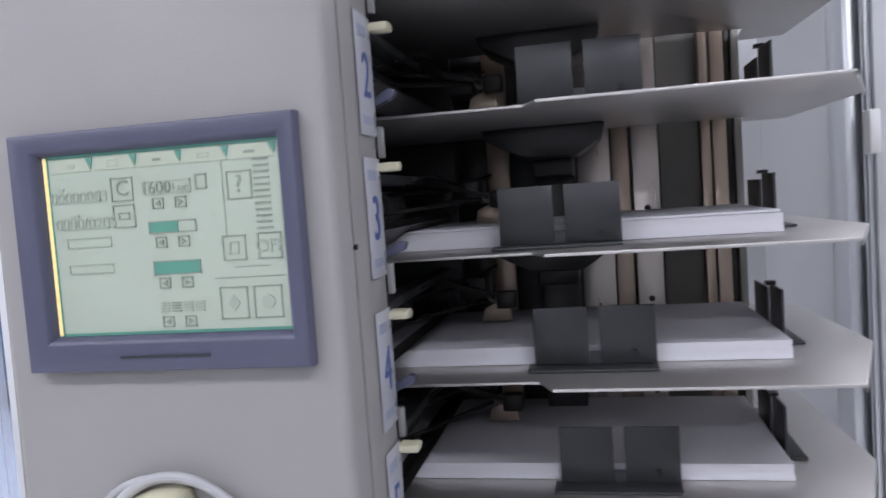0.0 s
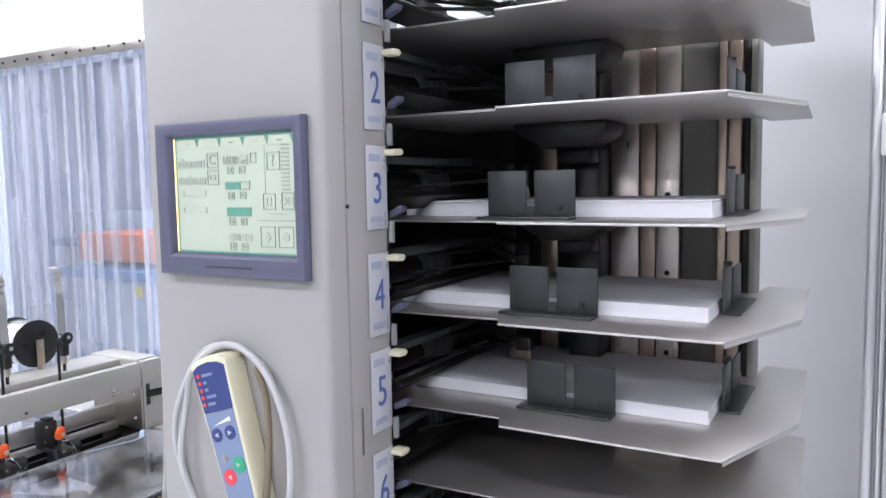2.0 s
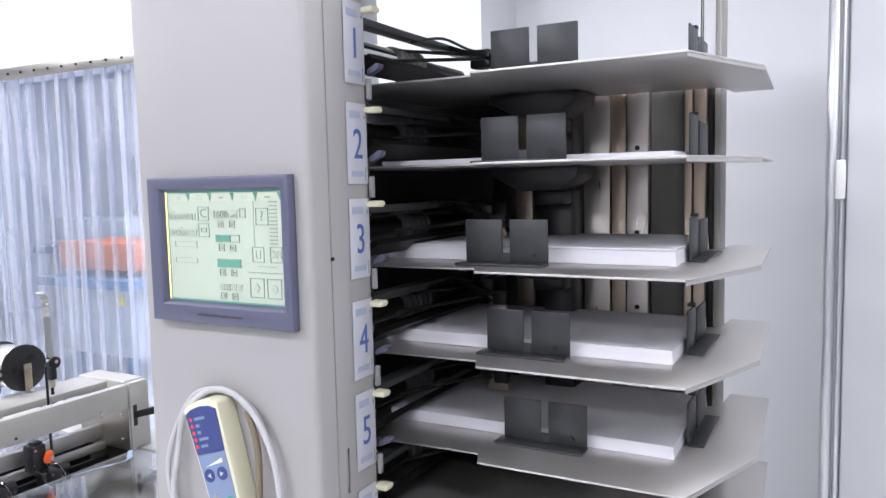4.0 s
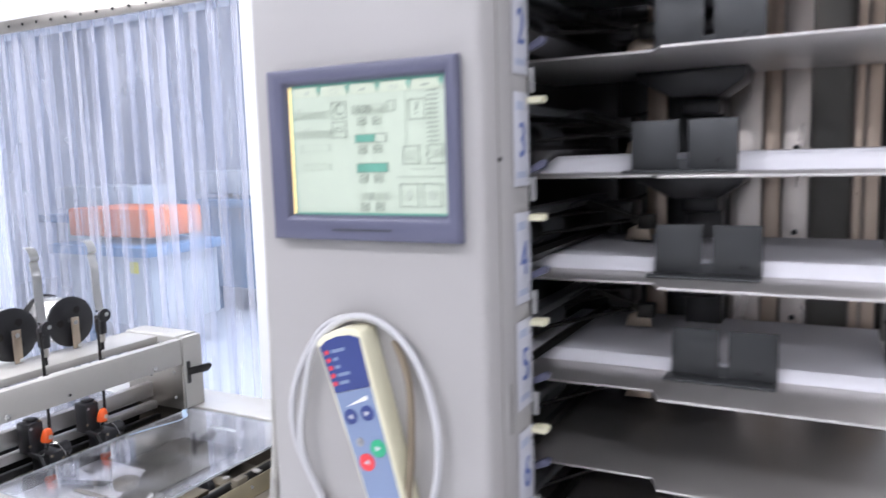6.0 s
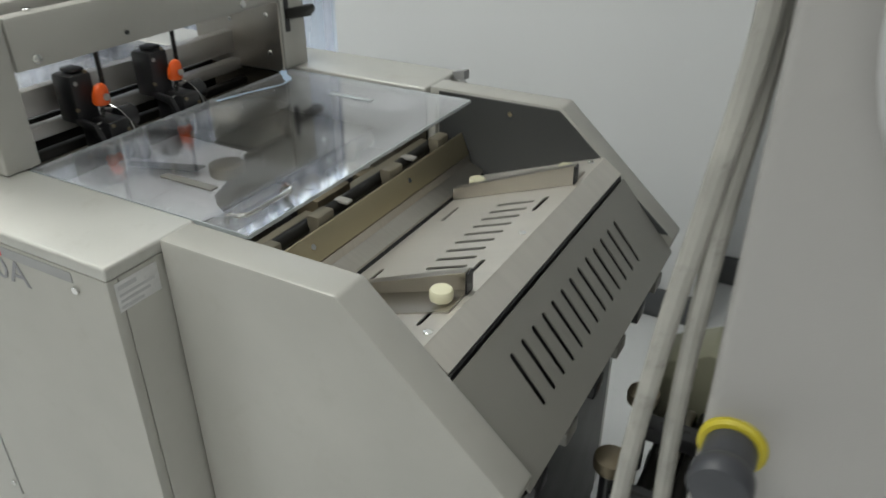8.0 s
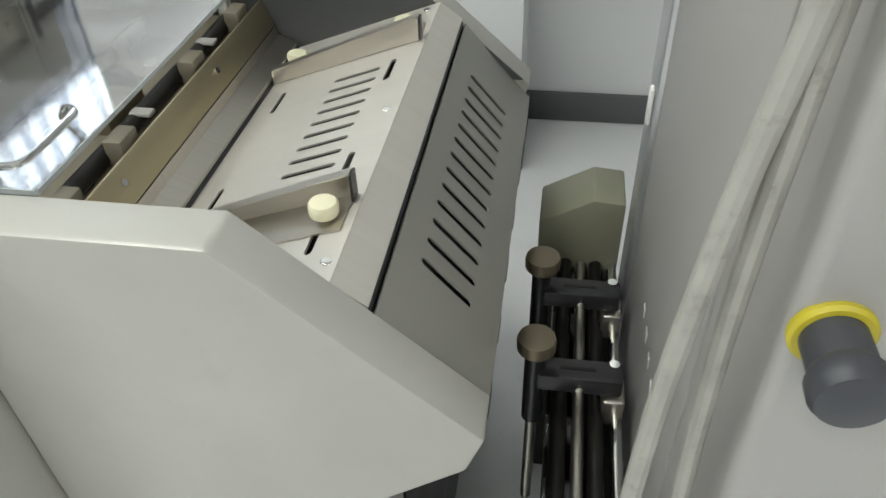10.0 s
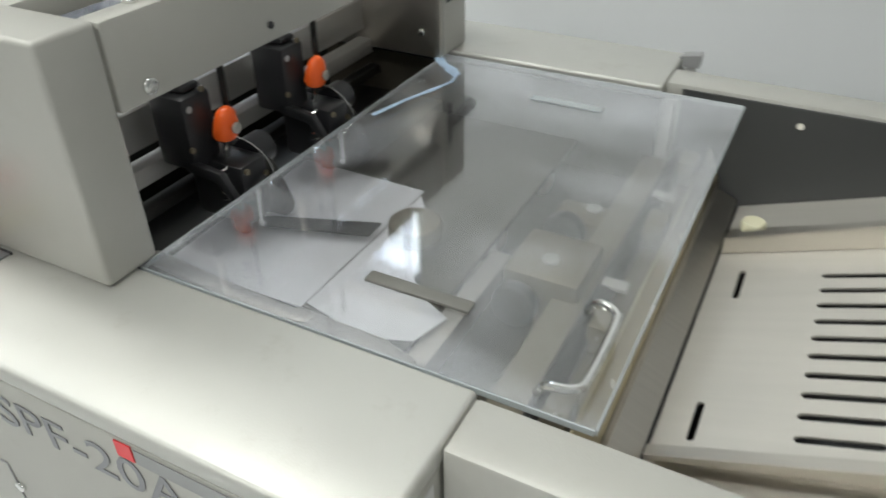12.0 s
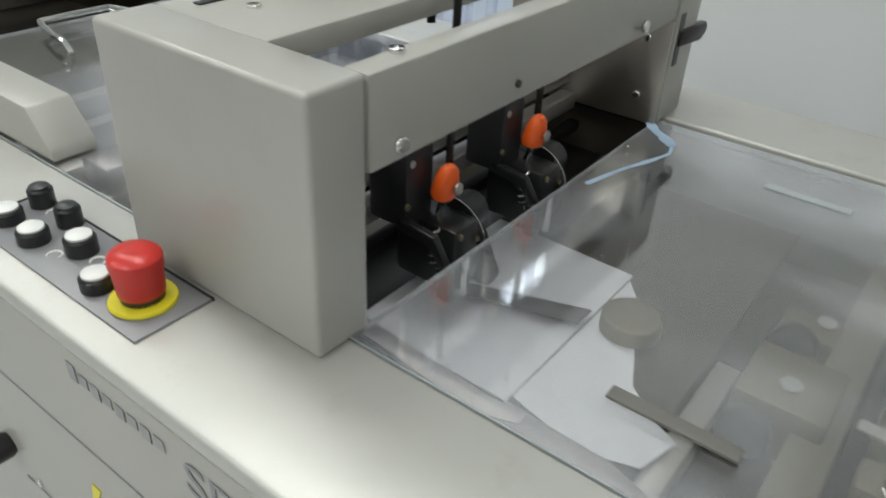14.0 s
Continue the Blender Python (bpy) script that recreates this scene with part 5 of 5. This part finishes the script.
def slotted(x0, z0, x1, z1, y0, y1, thick, slots):
    """A plate that runs from (x0, z0) to (x1, z1), with round-ended slots (u0, v0, u1, v1, width) cut through it; u along the slope, v along y."""
    ln = math.hypot(x1 - x0, z1 - z0)
    nrm = Vector((-(z1 - z0) / ln, 0, (x1 - x0) / ln))
    def at(u, v, d=0.0):
        return Vector((x0 + (x1 - x0) * u / ln, v, z0 + (z1 - z0) * u / ln)) + nrm * d
    bm = bmesh.new()
    outline = [(0, y0), (ln, y0), (ln, y1), (0, y1)]
    holes = []
    for u0, v0, u1, v1, w in slots:
        d = Vector((u1 - u0, v1 - v0)).normalized()
        s = Vector((-d.y, d.x))
        a0 = math.atan2(s.y, s.x)
        ring = []
        for k in range(5):
            a = a0 + math.pi * k / 4
            ring.append((u0 + math.cos(a) * w / 2, v0 + math.sin(a) * w / 2))
        for k in range(5):
            a = a0 + math.pi + math.pi * k / 4
            ring.append((u1 + math.cos(a) * w / 2, v1 + math.sin(a) * w / 2))
        holes.append(ring)
    edges = []
    for loop_pts in [outline] + holes:
        vs = [bm.verts.new(at(u, v)) for u, v in loop_pts]
        edges += [bm.edges.new((vs[i], vs[(i + 1) % len(vs)])) for i in range(len(vs))]
    bmesh.ops.triangle_fill(bm, use_beauty=True, use_dissolve=False, edges=edges, normal=nrm)
    geo = bmesh.ops.extrude_face_region(bm, geom=list(bm.faces))
    bmesh.ops.translate(bm, vec=-nrm * thick, verts=[g for g in geo["geom"] if isinstance(g, bmesh.types.BMVert)])
    return bm


TX0, TX1 = -0.757, -0.556
tl = 1 / math.cos(math.atan(0.355))
slots = [((-0.656 - TX0) * tl, 1.015 + 0.0252 * k, (-0.606 - TX0) * tl, 1.015 + 0.0252 * k, 0.0080) for k in range(10)]
slots += [((-0.729 - TX0) * tl, a, (-0.729 - TX0) * tl, b, 0.0065) for a, b in ((1.206, 1.25), (1.005, 1.045))]
slots += [((-0.588 - TX0) * tl, a, (-0.588 - TX0) * tl, b, 0.0075) for a, b in ((1.208, 1.252), (1.008, 1.052), (0.905, 0.935))]
part("infeed_tray", slotted(TX0, tray_z(TX0), TX1, tray_z(TX1), 0.8575, 1.4008, 0.0022, slots), TRAY, mk, "slotted brushed steel infeed tray")
# black sheet added below the slots to stand in for the shade inside
part("tray_shade_sheet", prism([(TX0, tray_z(TX0) - 0.03), (TX1, tray_z(TX1) - 0.03), (TX1, tray_z(TX1) - 0.034), (TX0, tray_z(TX0) - 0.034)], "y", 0.858, 1.40), BLACK, mk)
part("tray_flange", prism([(TX1 + 0.0005, tray_z(TX1)), (-0.5275, 0.785), (-0.5290, 0.783), (TX1 + 0.0005, tray_z(TX1) - 0.0022)], "y", 0.858, 1.40), TRAY, mk)
# black strip that draws the shade in the gap under the flange
part("tray_gap_shade", prism([(-0.5285, 0.7815), (-0.5265, 0.7795), (-0.53, 0.765), (-0.535, 0.772)], "y", 0.858, 1.40), BLACK, mk)
# louvred plate below the tray
VX0, VZ0, VX1, VZ1 = -0.5235, 0.7765, -0.435, 0.672
vl = math.hypot(VX1 - VX0, VZ1 - VZ0)
vents = [(0.034, 0.954 + 0.0291 * k, 0.094, 0.954 + 0.0291 * k, 0.0086) for k in range(13)]
part("louvre_plate", slotted(VX0, VZ0, VX1, VZ1, 0.8575, 1.4045, 0.002, vents), LOUVRE, mk, "warm grey louvred cover plate, darkened for shade")
# black sheet added behind the vents as their inner shade
part("louvre_shade_sheet", prism([(VX0 - 0.02, VZ0 - 0.03), (VX1 - 0.02, VZ1 - 0.03), (VX1 - 0.024, VZ1 - 0.034), (VX0 - 0.024, VZ0 - 0.034)], "y", 0.86, 1.40), BLACK, mk)
# tray screws, guides and clamp knobs
for x, y in ((-0.566, 0.886), (-0.569, 1.126), (-0.570, 1.382)):
    part("screw", cyl((x, y, tray_z(x)), (x, y, tray_z(x) + 0.002), 0.005, seg=14, bevel=0.001), CHROME, mk)
for y, s in ((0.975, -1), (1.290, 1)):
    g = part("paper_guide", prism([(TX0, tray_z(TX0) + 0.001), (-0.565, tray_z(-0.565) + 0.001), (-0.565, tray_z(-0.565) + 0.028), (TX0, tray_z(TX0) + 0.018)], "y", y - 0.001, y + 0.001), STEEL, mk, "bent steel paper guide")
    part("guide_top", prism([(TX0, tray_z(TX0) + 0.0182), (-0.565, tray_z(-0.565) + 0.0282), (-0.565, tray_z(-0.565) + 0.0297), (TX0, tray_z(TX0) + 0.0197)], "y", min(y, y + 0.012 * s), max(y, y + 0.012 * s)), STEEL, g)
    part("guide_foot", prism([(TX0, tray_z(TX0) + 0.0005), (-0.565, tray_z(-0.565) + 0.0005), (-0.565, tray_z(-0.565) + 0.0025), (TX0, tray_z(TX0) + 0.0025)], "y", min(y + 0.0012 * s, y + 0.05 * s), max(y + 0.0012 * s, y + 0.05 * s)), STEEL, g)
    part("guide_end", box(-0.5648, -0.5625, y - 0.002 if s > 0 else y - 0.012, y + 0.012 if s > 0 else y + 0.002, tray_z(-0.565) + 0.002, tray_z(-0.565) + 0.028), BLACK, g)
for x, y in ((-0.584, 0.945), (-0.588, 1.325), (-0.733, 1.325)):
    part("clamp_knob", lathe([(0.005, tray_z(x) + 0.0027), (0.005, tray_z(x) + 0.008), (0.0125, tray_z(x) + 0.0085), (0.0132, tray_z(x) + 0.012), (0.0132, tray_z(x) + 0.018), (0.0115, tray_z(x) + 0.0205), (0.0005, tray_z(x) + 0.021)], m=pose(x, y, 0)), CREAM, mk, "cream plastic clamp knob")
# nip rollers at the mouth
part("mouth_shelf", box(-0.875, -0.8035, 0.866, 1.39, 0.776, 0.782, bevel=0.001), BROWN, mk)
part("mouth_bar", prism([(-0.803, 0.802), (-0.800, 0.802), (-0.786, 0.768), (-0.789, 0.764), (-0.803, 0.764)], "y", 0.8645, 1.3985, 0.0008), GOLD, mk, "brownish passivated bar at the infeed mouth")
part("mouth_step", prism([(-0.7885, 0.7635), (-0.7855, 0.767), (-0.7835, 0.754), (-0.7595, 0.744), (-0.7595, 0.739), (-0.7885, 0.744)], "y", 0.8645, 1.3985, 0.0006), STEEL, mk, "bright steel step at the infeed mouth")
# black strip for the shadow line between step and tray
part("mouth_gap_shade", prism([(-0.77, 0.742), (-0.755, 0.732), (-0.755, 0.728), (-0.77, 0.73)], "y", 0.8645, 1.3985), BLACK, mk)
part("mouth_roller", cyl((-0.832, 0.866, 0.792), (-0.832, 1.39, 0.792), 0.0095, seg=20), DARKSTEEL, mk)
for y in (0.915, 1.02, 1.19, 1.33):
    part("mouth_finger", box(-0.826, -0.806, y, y + 0.034, 0.783, 0.812, bevel=0.003), BROWN, mk)
for y in (1.09, 1.262):
    part("mouth_clip", box(-0.836, -0.812, y, y + 0.014, 0.798, 0.803, bevel=0.002), RUBBER, mk, "small pale clip")
for y in (0.99, 1.22):
    part("screw", cyl((-0.7955, y, 0.787), (-0.7925, y, 0.7885), 0.004, seg=12), CHROME, mk)

# the machine with its spools and sheets stands on low feet
for ob in list(bpy.data.objects):
    if ob.parent is None and ob.name.split(".")[0] in ("booklet_maker", "wire_spool", "wire_tensioner", "paper_sheet"):
        ob.location += Vector((-0.004, -0.004, 0.019))
